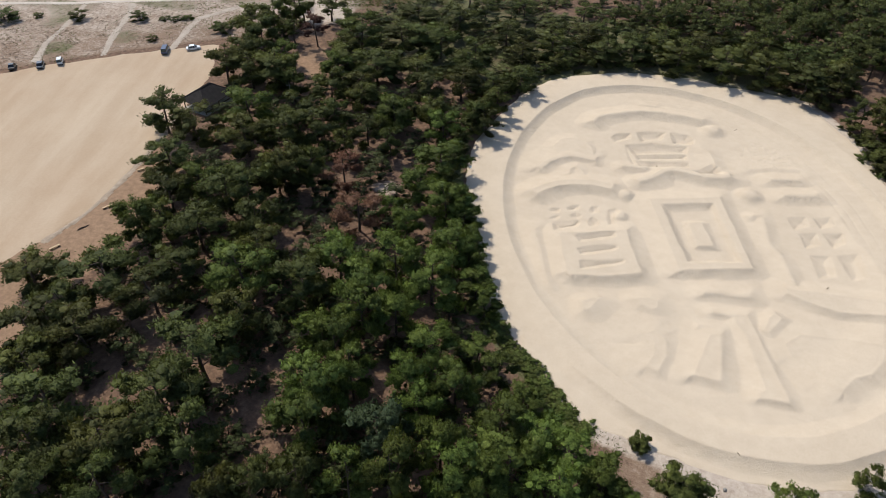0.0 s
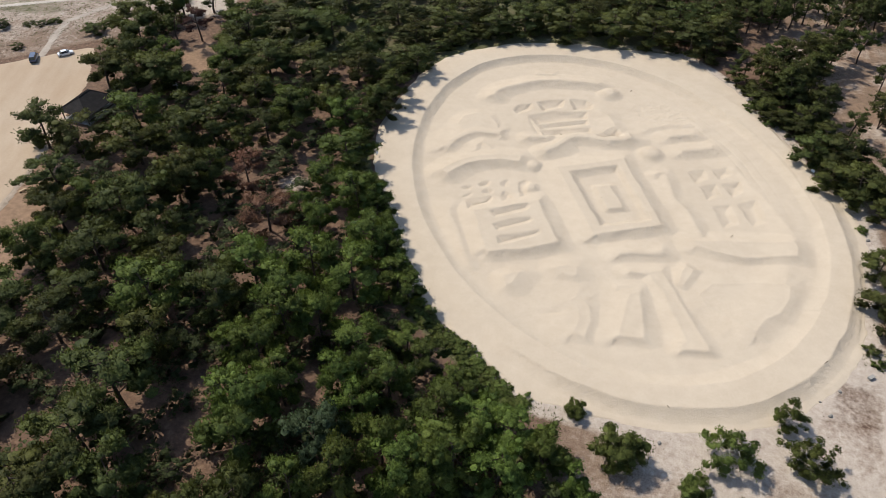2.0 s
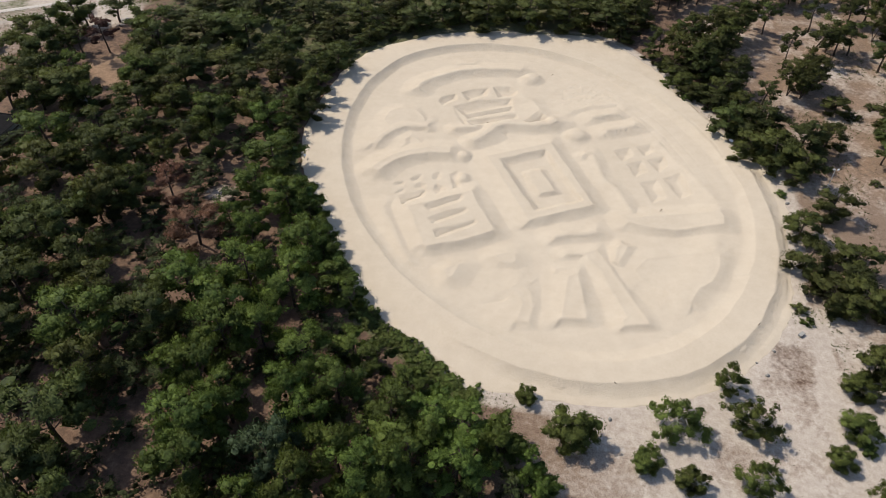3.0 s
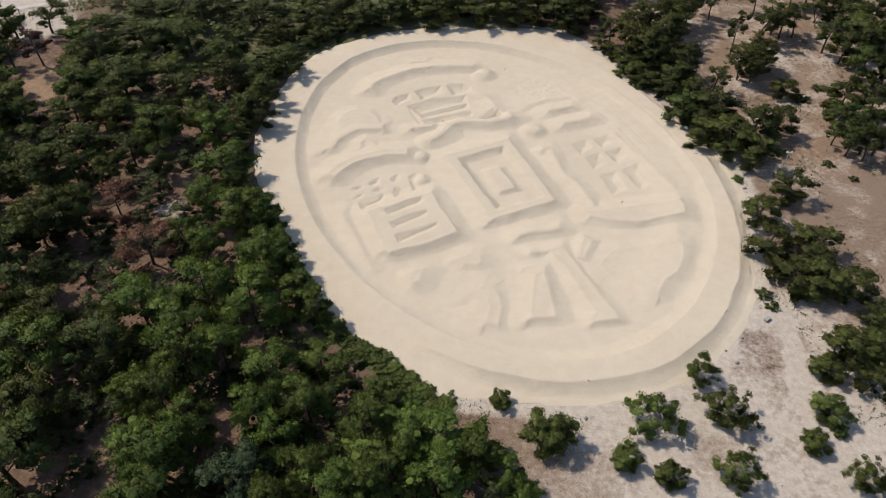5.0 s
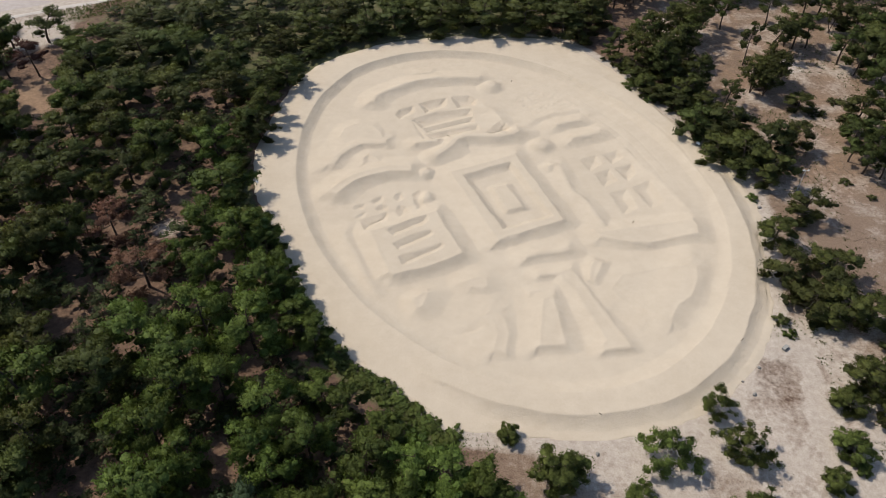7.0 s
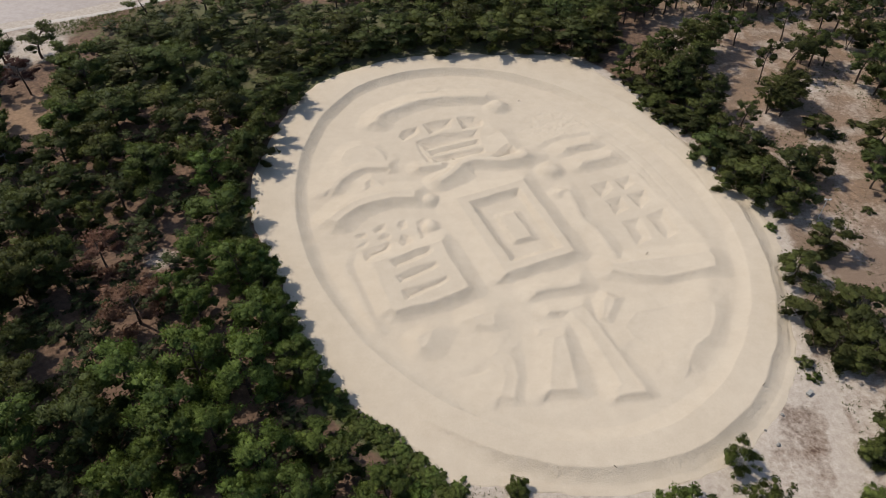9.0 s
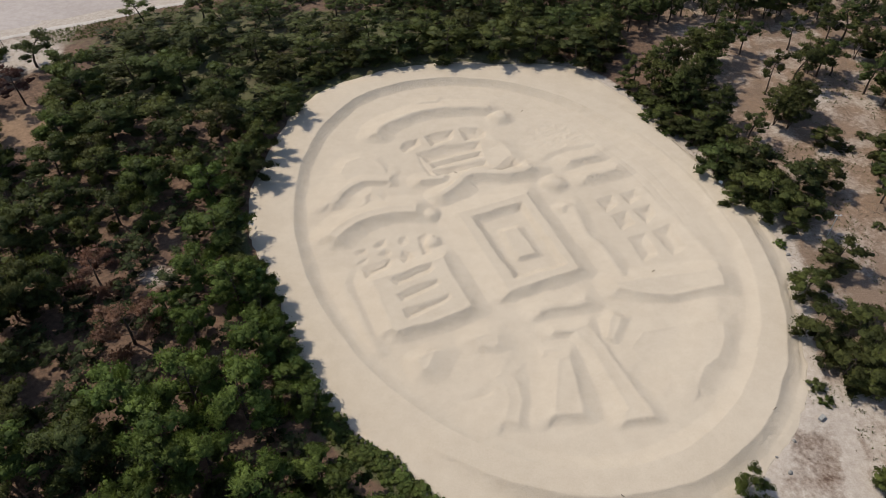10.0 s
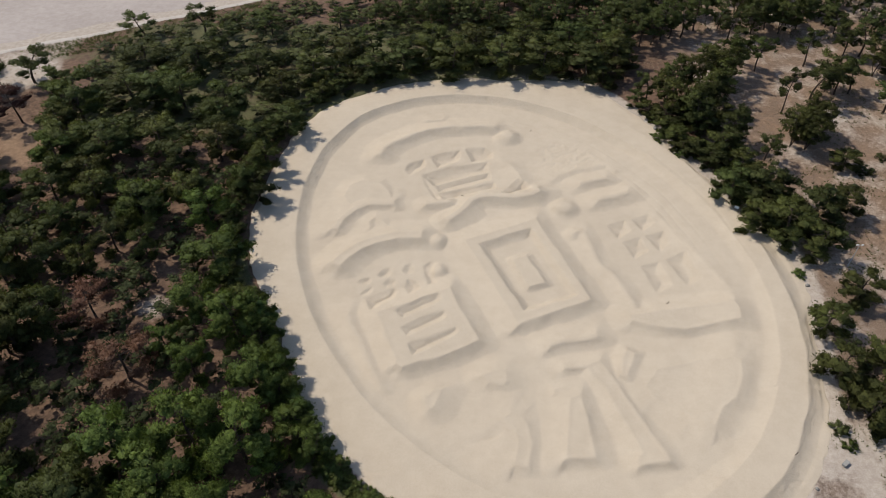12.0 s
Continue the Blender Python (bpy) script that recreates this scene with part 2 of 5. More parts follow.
def edge_gap(x, y):
    """How far outside the coin's sand a place lies, in metres."""
    angle = np.degrees(np.arctan2(np.asarray(y) - MID[1], np.asarray(x) - MID[0])) % 360
    reach = np.interp(angle, np.linspace(0, 360, len(EDGE) + 1), EDGE + EDGE[:1])
    return np.hypot(np.asarray(x) - MID[0], np.asarray(y) - MID[1]) - reach


def level(x, y):
    """Height of the land: a metre higher towards the beach side than towards the south-east."""
    side = (-(np.asarray(x) - MID[0]) * 0.75 + (np.asarray(y) - MID[1]) * 0.66) / 60
    return 0.9 * smooth01(0.75 + side) + 0.12 * lattice(x, y, 9.0, 3)


def ground_z(x, y):
    return float(level(np.array([x]), np.array([y]))[0])


PARKING = [(-119.5, 40), (-120.2, 58.6), (-117.0, 68.2), (-115.6, 78.2), (-116.3, 90.6), (-118.6, 103.7), (-122.6, 124.1),
           (-128.8, 145.9), (-137.1, 160.4), (-139.3, 161.0), (-162.7, 142.1), (-175, 132), (-185.8, 121.2), (-230, 85), (-260, 20), (-160, 0)]
SHORE = [(-260, 143), (-226.4, 159.9), (-200, 171.6), (-174, 184.2), (-151.5, 195.5), (-129.8, 205.5), (-102.7, 219.1), (-66.5, 237.5), (-30, 256), (40, 285), (160, 330)]


def beach_gap(x, y):
    """Metres inland of the shore track, negative on the beach."""
    return np.interp(x, [p[0] for p in SHORE], [p[1] for p in SHORE]) * 1.0 - y


SOUTH_PATH = [(62.4, 84.5), (61.9, 79), (60.8, 73), (59.2, 65), (58.8, 57), (60.2, 50), (62.5, 42)]


def build_ground():
    fine_x, fine_y = np.arange(-230, 150.1, 1.25), np.arange(10, 290.1, 1.25)
    xs = np.concatenate([[-4000, -1500, -700, -400, -290], fine_x, [190, 300, 600, 1500, 4000]])
    ys = np.concatenate([[-4000, -1500, -600, -250, -90, -30], fine_y, [330, 420, 700, 1500, 4000]])
    gx, gy = np.meshgrid(xs, ys, indexing="ij")
    gap = edge_gap(gx, gy)
    z = level(gx, gy) - 0.2 * smooth01((0.3 - gap) / 0.8) - 4.0 * smooth01((-gap - 1.2) / 3.0)
    nx, ny = gx.shape
    index = np.arange(nx * ny).reshape(nx, ny)
    faces = np.stack([index[:-1, :-1], index[1:, :-1], index[1:, 1:], index[:-1, 1:]], -1).reshape(-1, 4)
    me = bpy.data.meshes.new("ground")
    me.from_pydata(np.stack([gx, gy, z], -1).reshape(-1, 3).tolist(), [], faces.tolist())
    me.polygons.foreach_set("use_smooth", [True] * len(me.polygons))
    me.materials.append(GROUND)
    # Bare sand (red), thin grass (green) and dry turf (blue), from 0 to 1.
    south = smooth01(1 - np.hypot((gx - 38) / 40, (gy - 61) / 27)) * 1.5
    south = np.maximum(south, smooth01(1 - np.hypot((gx - 59) / 27, (gy - 68) / 36)) * 1.5)
    south = np.minimum(south, 0.65 + 0.10 * lattice(gx, gy, 2.6, 73) + 0.08 * lattice(gx, gy, 7, 74))
    east = (0.38 + 0.15 * lattice(gx, gy, 3.5, 61) + 0.06 * lattice(gx, gy, 11, 62)) * smooth01((gx - 50) / 14) * smooth01((gy - 40) / 20)
    west_side = smooth01((MID[0] - 20 - gx) / 20)
    dune = smooth01((PARK_LINE(gx) - gy + 0.0) / -6.0) * smooth01((-100 - gx) / 15)
    bare = np.maximum.reduce([0.08 + 0 * gx, south, east, 0.40 * dune + 0.07 * dune * smooth01((gy - PARK_LINE(gx) - 14) / 10), 0.9 * smooth01((5 - beach_gap(gx, gy)) / 8),
                              0.85 * smooth01(1 - np.abs(gap - 1.0) / 4.5) * (1 - west_side)])
    for px, py, reach in ((57, 75, 7), (14, 51, 9), (18, 50, 7), (43, 54, 5), (59, 72, 5)):
        worn = 0.9 * smooth01(1.1 - np.hypot(gx - px, gy - py) / (1.3 * reach) + 0.35 * lattice(gx, gy, 3.0, 71))
        bare = bare * (1 - worn) + 0.44 * worn
    bare = np.maximum(bare, smooth01(1.5 - to_line(gx, gy, SOUTH_PATH) / 1.5 + 0.3 * lattice(gx, gy, 4, 19)))
    bare = np.maximum(bare, 0.6 * smooth01(1 - np.hypot(gx + 57, gy - 112) / 8))
    bare = np.maximum(bare, 0.85 * smooth01(1.3 - np.hypot(gx + 119, gy - 195) / 13))
    bare = np.maximum(bare, 0.6 * smooth01(1 - np.hypot(gx - 94, gy - 178) / 16))
    bare = np.maximum(bare, 0.55 * dune * smooth01((24 - beach_gap(gx, gy)) / 12))
    grass = 0.56 * dune * smooth01(0.3 + lattice(gx, gy, 14, 8)) + 0.55 * smooth01(1 - np.hypot((gx + 105) / 40, (gy - 205) / 14))
    grass = np.maximum(grass, 0.3 * smooth01((gx - 60) / 10) * smooth01(0.2 + lattice(gx, gy, 11, 4)))
    grass = np.maximum(grass, 0.8 * smooth01(1.2 - np.abs(gap - 2.6) / 3.2) * smooth01((8 - gx) / 10) * smooth01((150 - gy) / 30))
    dry = np.maximum(0.72 * smooth01((gx - 50) / 12), 0.8 * dune)
    dry = np.maximum(dry, 0.8 * smooth01(1.3 - np.hypot((gx - 35) / 45, (gy - 55) / 32)))
    dry = np.maximum(dry, 0.8 * smooth01(1 - np.hypot(gx + 104, gy - 160) / 16))
    dry = np.maximum(dry, 0.75 * smooth01((-100 - gx) / 8) * smooth01((100 - gy) / 20))
    grass = np.maximum(grass, 0.62 * smooth01((gy - 158) / 12) * smooth01((232 - gy) / 12) * smooth01((40 - gx) / 15) * smooth01((gx + 105) / 10))
    earth = np.maximum(0.85 * smooth01((-99 - gx) / 4) * smooth01((118 - gy) / 12), 0.8 * smooth01(1.3 - np.hypot((gx + 105) / 9, (gy - 160) / 16)))
    earth = np.maximum(earth, 0.5 * smooth01((gx - 60) / 12) * smooth01((gy - 110) / 15))
    rgba = np.stack([bare, grass, dry, earth], -1).reshape(-1, 4)
    me.attributes.new("zone", "FLOAT_COLOR", "POINT").data.foreach_set("color", rgba.astype(np.float32).ravel())
    return tagged(new("ground", me), "brown pine-litter forest floor with bare pinkish sand patches", "ground", kind="structure")


def PARK_LINE(x):
    return np.interp(x, [-300, -230, -185.8, -162.7, -139.3, -100], [20, 85, 121.2, 142.1, 161.0, 192])


def sheet(name, bounds, step, inside, lift, mat, label, category):
    """A patch of surfacing that follows the land; inside() is negative where it lies."""
    gx, gy = np.meshgrid(np.arange(bounds[0], bounds[1], step), np.arange(bounds[2], bounds[3], step), indexing="ij")
    gap = inside(gx, gy)
    z = level(gx, gy) + lift - 0.12 * smooth01((gap + step * 1.5) / (step * 1.5))
    nx, ny = gx.shape
    index = np.arange(nx * ny).reshape(nx, ny)
    faces = np.stack([index[:-1, :-1], index[1:, :-1], index[1:, 1:], index[:-1, 1:]], -1).reshape(-1, 4)
    keep = (gap.reshape(-1)[faces] < step * 0.5).all(1)
    faces = faces[keep]
    used, flat = np.unique(faces, return_inverse=True)
    me = bpy.data.meshes.new(name)
    me.from_pydata(np.stack([gx, gy, z], -1).reshape(-1, 3)[used].tolist(), [], flat.reshape(-1, 4).tolist())
    me.polygons.foreach_set("use_smooth", [True] * len(me.polygons))
    me.materials.append(mat)
    return tagged(new(name, me), label, category, kind="structure")


build_ground()
sheet("parking_lot", (-232, -112, 5, 165), 0.6, lambda x, y: to_area(x, y, PARKING) + 0.7 * lattice(x, y, 4, 5), 0.10, GRAVEL,
      "open lot of rolled tan gravel", "parking lot")
sheet("beach", (-330, 160, 140, 480), 2.5, lambda x, y: beach_gap(x, y) + 5 + 1.5 * lattice(x, y, 9, 6), 0.08, BEACH,
      "flat pale pinkish beach sand", "beach")
sheet("footpath", (-260, 60, 135, 300), 0.45, lambda x, y: np.abs(beach_gap(x, y) - 0.5 + 0.8 * lattice(x, y, 12, 7)) - 1.2, 0.14, TRACK,
      "pale sandy footpath along the beach", "footpath")

LOT_EDGE = PARKING[2:7]
sheet("gravel_strip", (-128, -110, 62, 130), 0.4, lambda x, y: to_line(x, y, LOT_EDGE) - 0.75 - 0.5 * lattice(x, y, 3, 18), 0.13, GRIT,
      "strip of loose grey gravel along the lot's edge", "gravel")

TRAILS = [[(-149.1, 152.8), (-152.5, 164.5), (-155.0, 174.7), (-147.6, 189.6)], [(-182.1, 131.5), (-188.1, 142.2), (-191.7, 153.3), (-198.0, 169.3)], [(-165.8, 142.0), (-172.1, 153.0), (-178.6, 169.0), (-183.4, 176.2)]]
sheet("trail", (-215, -140, 120, 200), 0.45, lambda x, y: np.minimum.reduce([to_line(x, y, t) for t in TRAILS]) - 1.1 - 0.45 * lattice(x, y, 5, 17), 0.12, TRAIL,
      "bare pale trails trodden through the dune grass", "trail")



# ---- the coin of sand ----
def along(points, n):
    """n points evenly along an open line."""
    p = np.array(points, float)
    s = np.r_[0, np.cumsum(np.hypot(*np.diff(p, axis=0).T))]
    return np.stack([np.interp(np.linspace(0, s[-1], n), s, p[:, k]) for k in (0, 1)], -1)


def bank(v):
    """The profile of a sand bank: steep below a crisp brow, running out softly at its foot."""
    v = np.clip(v, 0.0, 1.0)
    return 0.55 * v + 0.45 * v * v


# The way that shaded banks face, away from the sun.
SHADE_WAY = (0.79, -0.61)


class Relief:
    """Sand heights over a plan: flat-topped heaps and ridges, then pits dug into them. Banks away from the sun are
    crisp, sunward ones drawn long so that they brighten less.
    """

    def __init__(self, gx, gy):
        self.x, self.y, self.h, self.cuts = gx, gy, np.zeros_like(gx), np.zeros_like(gx)
        self.wx, self.wy = gx + 0.16 * lattice(gx, gy, 2.4, 21), gy + 0.16 * lattice(gx, gy, 2.4, 22)

    def rings(self, points, way=SHADE_WAY):
        """Signed distance from an outline, positive outside, how far the nearest side looks along way, and how far to
        the east.
        """
        best, nx, ny = np.full(self.x.shape, 1e9), np.zeros(self.x.shape), np.zeros(self.x.shape)
        for (ax, ay), (bx, by) in zip(points, points[1:] + points[:1]):
            dx, dy = bx - ax, by - ay
            s = np.clip(((self.wx - ax) * dx + (self.wy - ay) * dy) / (dx * dx + dy * dy + 1e-9), 0, 1)
            ox, oy = self.wx - ax - s * dx, self.wy - ay - s * dy
            d = np.hypot(ox, oy)
            near = d < best
            best, nx, ny = np.where(near, d, best), np.where(near, ox, nx), np.where(near, oy, ny)
        inside = to_area(self.wx, self.wy, points) < 0
        sign = np.where(inside, -1.0, 1.0)
        shade_side = sign * (nx * way[0] + ny * way[1]) / np.maximum(best, 1e-6)
        return sign * best, shade_side, np.clip(nx / np.maximum(best, 1e-6), 0, 1)

    def block(self, points, height, shade_side, back):
        """A flat-topped heap with crisp banks on its shaded side and long slopes towards the sun, which mute their
        brightness.
        """
        d, k, east = self.rings(points)
        # East banks are widened to soften their shade.
        shade_side = shade_side * (0.82 + 0.5 * east * east)
        wide = shade_side + (back - shade_side) * smooth01(0.55 - 0.9 * k)
        rise = bank(1 - np.maximum(d, 0) / wide)
        lip = 0.05 * smooth01(1 - np.abs(d + 0.3) / 0.45)
        self.h = np.where(rise > 0, np.maximum(self.h, height * rise + lip), self.h)

    def ridge(self, points, top, height, shade_side, back):
        """A heap behind a brow line, top metres wide on its flat."""
        p = np.array(points, float)
        way = np.gradient(p, axis=0)
        way /= np.linalg.norm(way, axis=1, keepdims=True)
        off = np.stack([-way[:, 1], way[:, 0]], -1)
        off *= -np.sign((off * SHADE_WAY).sum(1).mean())
        behind = p + off * top
        self.block([tuple(q) for q in p] + [tuple(q) for q in behind[::-1]], height, shade_side, back)

    def pit(self, points, depth, steep, back):
        """A flat-floored pit; its north wall has slumped into a longer slope."""
        d, k, east = self.rings(points, (0.2, -0.98))
        wide = back + (steep - back) * smooth01((-k - 0.4) / 0.4) + 0.5 * east * east
        self.cuts = np.maximum(self.cuts, depth * (1 - bank(1 - np.maximum(-d, 0) / wide)))

    def mound(self, x, y, radius, height=1.0):
        d = np.hypot(self.wx - x, self.wy - y) / radius
        self.h = np.maximum(self.h, height * smooth01(1.15 - 1.15 * d))

    def dig(self):
        self.h = self.h - self.cuts

    def settle(self):
        """Loose sand rounds off brows and feet."""
        for axis in (0, 1):
            self.h = 0.64 * self.h + 0.18 * (np.roll(self.h, 1, axis) + np.roll(self.h, -1, axis))


def coin_heights(gx, gy):
    r = Relief(gx, gy)
    # The character at the head of the coin: its roof stroke, three notches, the barred box and the spread feet.
    r.ridge([(-18.4, 159.2), (-18.0, 161.4), (-15.6, 164.1), (-11.7, 166.9), (-7.7, 169.0), (-2.2, 170.3), (3.3, 170.6), (8.2, 170.4)], 0.9, 1.02, 3.4, 4.5)
    r.mound(11.2, 167.4, 4.2, 0.88)
    r.ridge([(-8.5, 173.6), (-4.4, 174.1)], 0.6, 0.34, 1.5, 3)
    r.pit([(-13.0, 154.8), (-12.1, 157.3), (-8.5, 159.1), (-8.1, 155.9), (-11.6, 152.7)], 0.63, 2.3, 1.35)
    r.pit([(-7.6, 159.8), (-3.5, 161.6), (-0.1, 162.5), (-0.3, 158.5), (-5.5, 155.3)], 0.63, 2.5, 1.35)
    r.pit([(0.9, 163.0), (5.6, 163.5), (7.5, 161.7), (7.3, 158.6), (2.3, 157.7)], 0.63, 2.5, 1.35)
    r.pit([(-9.2, 152.5), (-2.2, 156.2), (6.2, 157.8), (6.6, 154.2), (-6.1, 148.9)], 0.63, 2.5, 1.35)
    r.pit([(-6.0, 149.9), (6.6, 154.2), (6.9, 151.3), (-5.1, 146.6)], 0.55, 2.2, 1.35)
    r.pit([(-5.5, 146.2), (7.5, 150.5), (8.0, 147.9), (-3.8, 143.2)], 0.55, 2.2, 1.35)
    r.pit([(-9.2, 152.8), (-8.4, 153.0), (-4.3, 143.7), (-5.8, 143.3)], 0.44, 0.9, 1.35)
    r.ridge([(9.1, 158.4), (11.5, 156.7), (13.0, 153.4), (14.2, 149.7)], 0.6, 0.41, 2.4, 4)
    r.pit([(8.7, 146.4), (11.1, 149.8), (12.8, 151.4), (14.3, 150.8), (15.5, 148.0), (10.5, 145.2)], 0.74, 2.7, 1.35)
    r.ridge([(-2.8, 136.2), (-0.3, 138.6), (1.3, 141.0), (2.2, 142.8), (4.0, 144.0), (7.1, 144.2), (11.4, 143.9), (15.5, 144.7), (17.4, 146.4)], 1.2, 1.05, 3.6, 3.5)
    r.ridge([(-7.7, 141.6), (-2.3, 142.6)], 0.8, 0.75, 2.6, 3)
    # The character on the coin's left arm: a leaf, a hook, the roof stroke, small notches and the barred box.
    r.block([(-25.9, 144.6), (-25.0, 148.5), (-21.8, 150.5), (-18.2, 149.4), (-16.0, 146.6), (-14.7, 143.4), (-13.9, 141.0), (-15.5, 141.9), (-20.4, 142.0), (-23.1, 140.7)], 0.41, 1.3, 3)
    r.ridge([(-25.7, 133.8), (-24.7, 137.0), (-22.6, 140.1), (-20.3, 141.6), (-14.5, 141.7)], 1.2, 0.61, 1.8, 6)
    r.ridge([(-23.9, 122.8), (-22.4, 125.3), (-20.2, 127.6), (-17.5, 129.2), (-13.6, 130.8), (-8.1, 131.0)], 2.2, 1.02, 3.4, 4.5)
    r.ridge([(-20.6, 132.2), (-19.1, 134.3), (-19.2, 136.7), (-18.3, 138.0), (-17.0, 136.9), (-15.4, 134.7)], 0.6, 0.31, 1.2, 2.5)
    r.mound(-5.0, 131.1, 3.0, 0.75)
    r.pit([(-20.5, 119.5), (-19.5, 120.6), (-17.8, 120.9), (-17.7, 119.2), (-19.5, 118.5)], 0.44, 1.6, 1.35)
    r.pit([(-16.9, 121.3), (-15.8, 122.9), (-14.1, 123.8), (-13.8, 121.5), (-15.8, 120.3)], 0.48, 1.7, 1.35)
    r.pit([(-15.8, 118.8), (-14.5, 120.6), (-12.5, 120.2), (-12.8, 118.4), (-14.7, 118.1)], 0.44, 1.6, 1.35)
    r.pit([(-19.7, 116.3), (-18.4, 117.7), (-17.0, 118.3), (-17.5, 116.4), (-19.0, 115.6)], 0.37, 1.4, 1.35)
    r.pit([(-11.8, 122.6), (-11.3, 124.2), (-9.8, 124.8), (-9.4, 122.4), (-10.9, 121.3)], 0.48, 1.8, 1.35)
    r.pit([(-11.1, 118.0), (-10.6, 120.5), (-8.9, 119.8), (-8.0, 117.9), (-10.1, 116.1)], 0.52, 2.0, 1.35)
    r.pit([(-7.7, 124.2), (-6.0, 125.5), (-4.9, 124.7), (-5.5, 121.9), (-4.8, 119.4), (-6.7, 118.3), (-7.5, 121.6)], 0.52, 2.0, 1.35)
    r.mound(-4.7, 122.9, 2.6, 0.54)
    r.pit([(-18.3, 115.1), (-13.0, 118.4), (-12.2, 117.4), (-12.6, 115.4), (-17.1, 111.7)], 0.63, 2.7, 1.35)
    r.block([(-16.0, 111.2), (-2.5, 117.6), (2.9, 104.9), (-2.4, 101.8), (-10.4, 98.8), (-11.6, 99.4)], 0.88, 3.0, 4.5)
    r.pit([(-12.9, 111.6), (-8.3, 114.7), (-4.5, 116.5), (-3.9, 114.8), (-5.1, 113.3), (-11.1, 109.6)], 0.55, 2.0, 1.35)
    r.pit([(-11.4, 107.7), (-7.1, 110.3), (-3.3, 112.1), (-2.6, 110.8), (-3.8, 109.4), (-10.0, 105.5)], 0.55, 2.1, 1.35)
    r.pit([(-9.8, 104.2), (-4.9, 106.0), (-1.2, 108.2), (-0.8, 106.8), (-2.4, 105.1), (-8.9, 101.2)], 0.55, 2.2, 1.35)
    r.ridge([(-21.1, 111.2), (-18.0, 104.9), (-15.5, 99.0), (-13.6, 94.6)], 1.0, 0.41, 1.9, 5)
    # The square hole: a raised frame, a sunk floor; its middle block follows below.
    r.block([(0.5, 130.8), (15.5, 137.5), (24.3, 114.7), (10.1, 108.6)], 0.82, 2.7, 5)
    r.pit([(3.3, 129.9), (14.4, 134.8), (22.1, 115.9), (11.4, 111.7)], 0.74, 2.2, 1.35)
    # The character on the coin's right arm: dots, two top strokes, a grid of pits and the sweeping sledge.
    r.mound(22.2, 141.4, 3.9, 0.78)
    r.ridge([(26.3, 148.7), (28.7, 150.1), (32.8, 151.0)], 1.0, 0.72, 3.0, 4)
    r.ridge([(29.4, 143.2), (32.9, 144.7), (36.9, 146.1)], 1.0, 0.78, 3.2, 4.5)
    r.ridge([(21.4, 152.0), (24.7, 153.7), (28.7, 155.0), (33.4, 156.3), (35.3, 154.3)], 1.0, 0.27, 2.4, 6)
    r.pit([(30.3, 136.3), (34.5, 138.1), (35.4, 134.8), (32.1, 131.9)], 0.45, 2.2, 1.43)
    r.pit([(35.7, 138.3), (39.8, 140.0), (40.7, 137.0), (37.5, 134.5)], 0.45, 2.2, 1.43)
    r.pit([(32.8, 131.2), (36.7, 132.8), (37.6, 128.8), (34.5, 126.2)], 0.45, 2.2, 1.43)
    r.pit([(37.7, 133.1), (42.1, 135.1), (42.7, 131.3), (40.0, 128.3)], 0.45, 2.2, 1.43)
    r.pit([(35.2, 124.3), (39.4, 125.9), (40.6, 119.5), (37.2, 117.1)], 0.45, 2.0, 1.76)
    r.pit([(40.6, 126.3), (44.9, 128.6), (46.5, 121.1), (43.2, 119.1)], 0.45, 2.0, 1.76)
    r.ridge([(22.8, 132.6), (23.8, 133.6), (24.9, 133.6)], 0.7, 0.48, 2.4, 2)
    r.ridge([(25.6, 134.0), (26.4, 130.1), (27.0, 126.5), (27.8, 124.3), (29.4, 122.5), (30.7, 119.8), (31.7, 116.3), (32.8, 113.4)], 0.9, 0.45, 1.9, 3.5)
    r.ridge([(41.6, 140.3), (44.5, 133.7), (47.7, 127.6), (50.4, 120.9), (51.9, 117.3)], 1.0, 0.18, 1.6, 5)
    r.block([(36.2, 112.4), (42.7, 113.6), (50.8, 114.7), (51.3, 112.9), (51.1, 110.1), (45.2, 109.2), (40.4, 107.9), (36.3, 108.2), (31.1, 109.9), (30.3, 111.3)], 0.72, 2.9, 4)
    # The character at the coin's foot: two short bars, the wedge, the long leg, the fan and the leaves.
    r.ridge([(15.4, 103.8), (18.2, 104.7), (22.5, 105.5), (24.6, 106.4)], 1.0, 0.62, 2.7, 4)
    r.ridge([(17.5, 99.1), (22.1, 99.5)], 0.8, 0.52, 2.5, 3)
    r.block([(21.2, 100.2), (24.1, 101.2), (25.9, 96.7), (28.5, 90.4), (30.7, 85.2), (32.0, 81.7), (27.2, 80.9), (26.9, 82.4), (27.9, 83.3), (25.8, 89.0), (24.1, 94.7), (22.2, 97.5)], 0.49, 1.9, 3)
    r.block([(17.6, 93.2), (19.8, 94.3), (20.3, 88.7), (20.7, 82.3), (15.7, 81.9), (16.7, 88.1)], 0.6, 2.4, 5.5)
    r.block([(14.9, 93.9), (15.2, 95.3), (18.1, 95.7), (19.9, 94.6), (17.8, 93.1), (16.0, 93.8)], 0.31, 2.0, 2)
    r.ridge([(7.9, 90.9), (9.4, 89.7), (10.6, 88.0), (11.0, 85.0), (10.2, 80.3)], 2.5, 0.39, 1.9, 8)
    r.block([(27.7, 101.7), (28.9, 103.3), (30.5, 102.6), (29.0, 99.3), (28.2, 97.2), (27.1, 97.9)], 0.57, 3.0, 2.2)
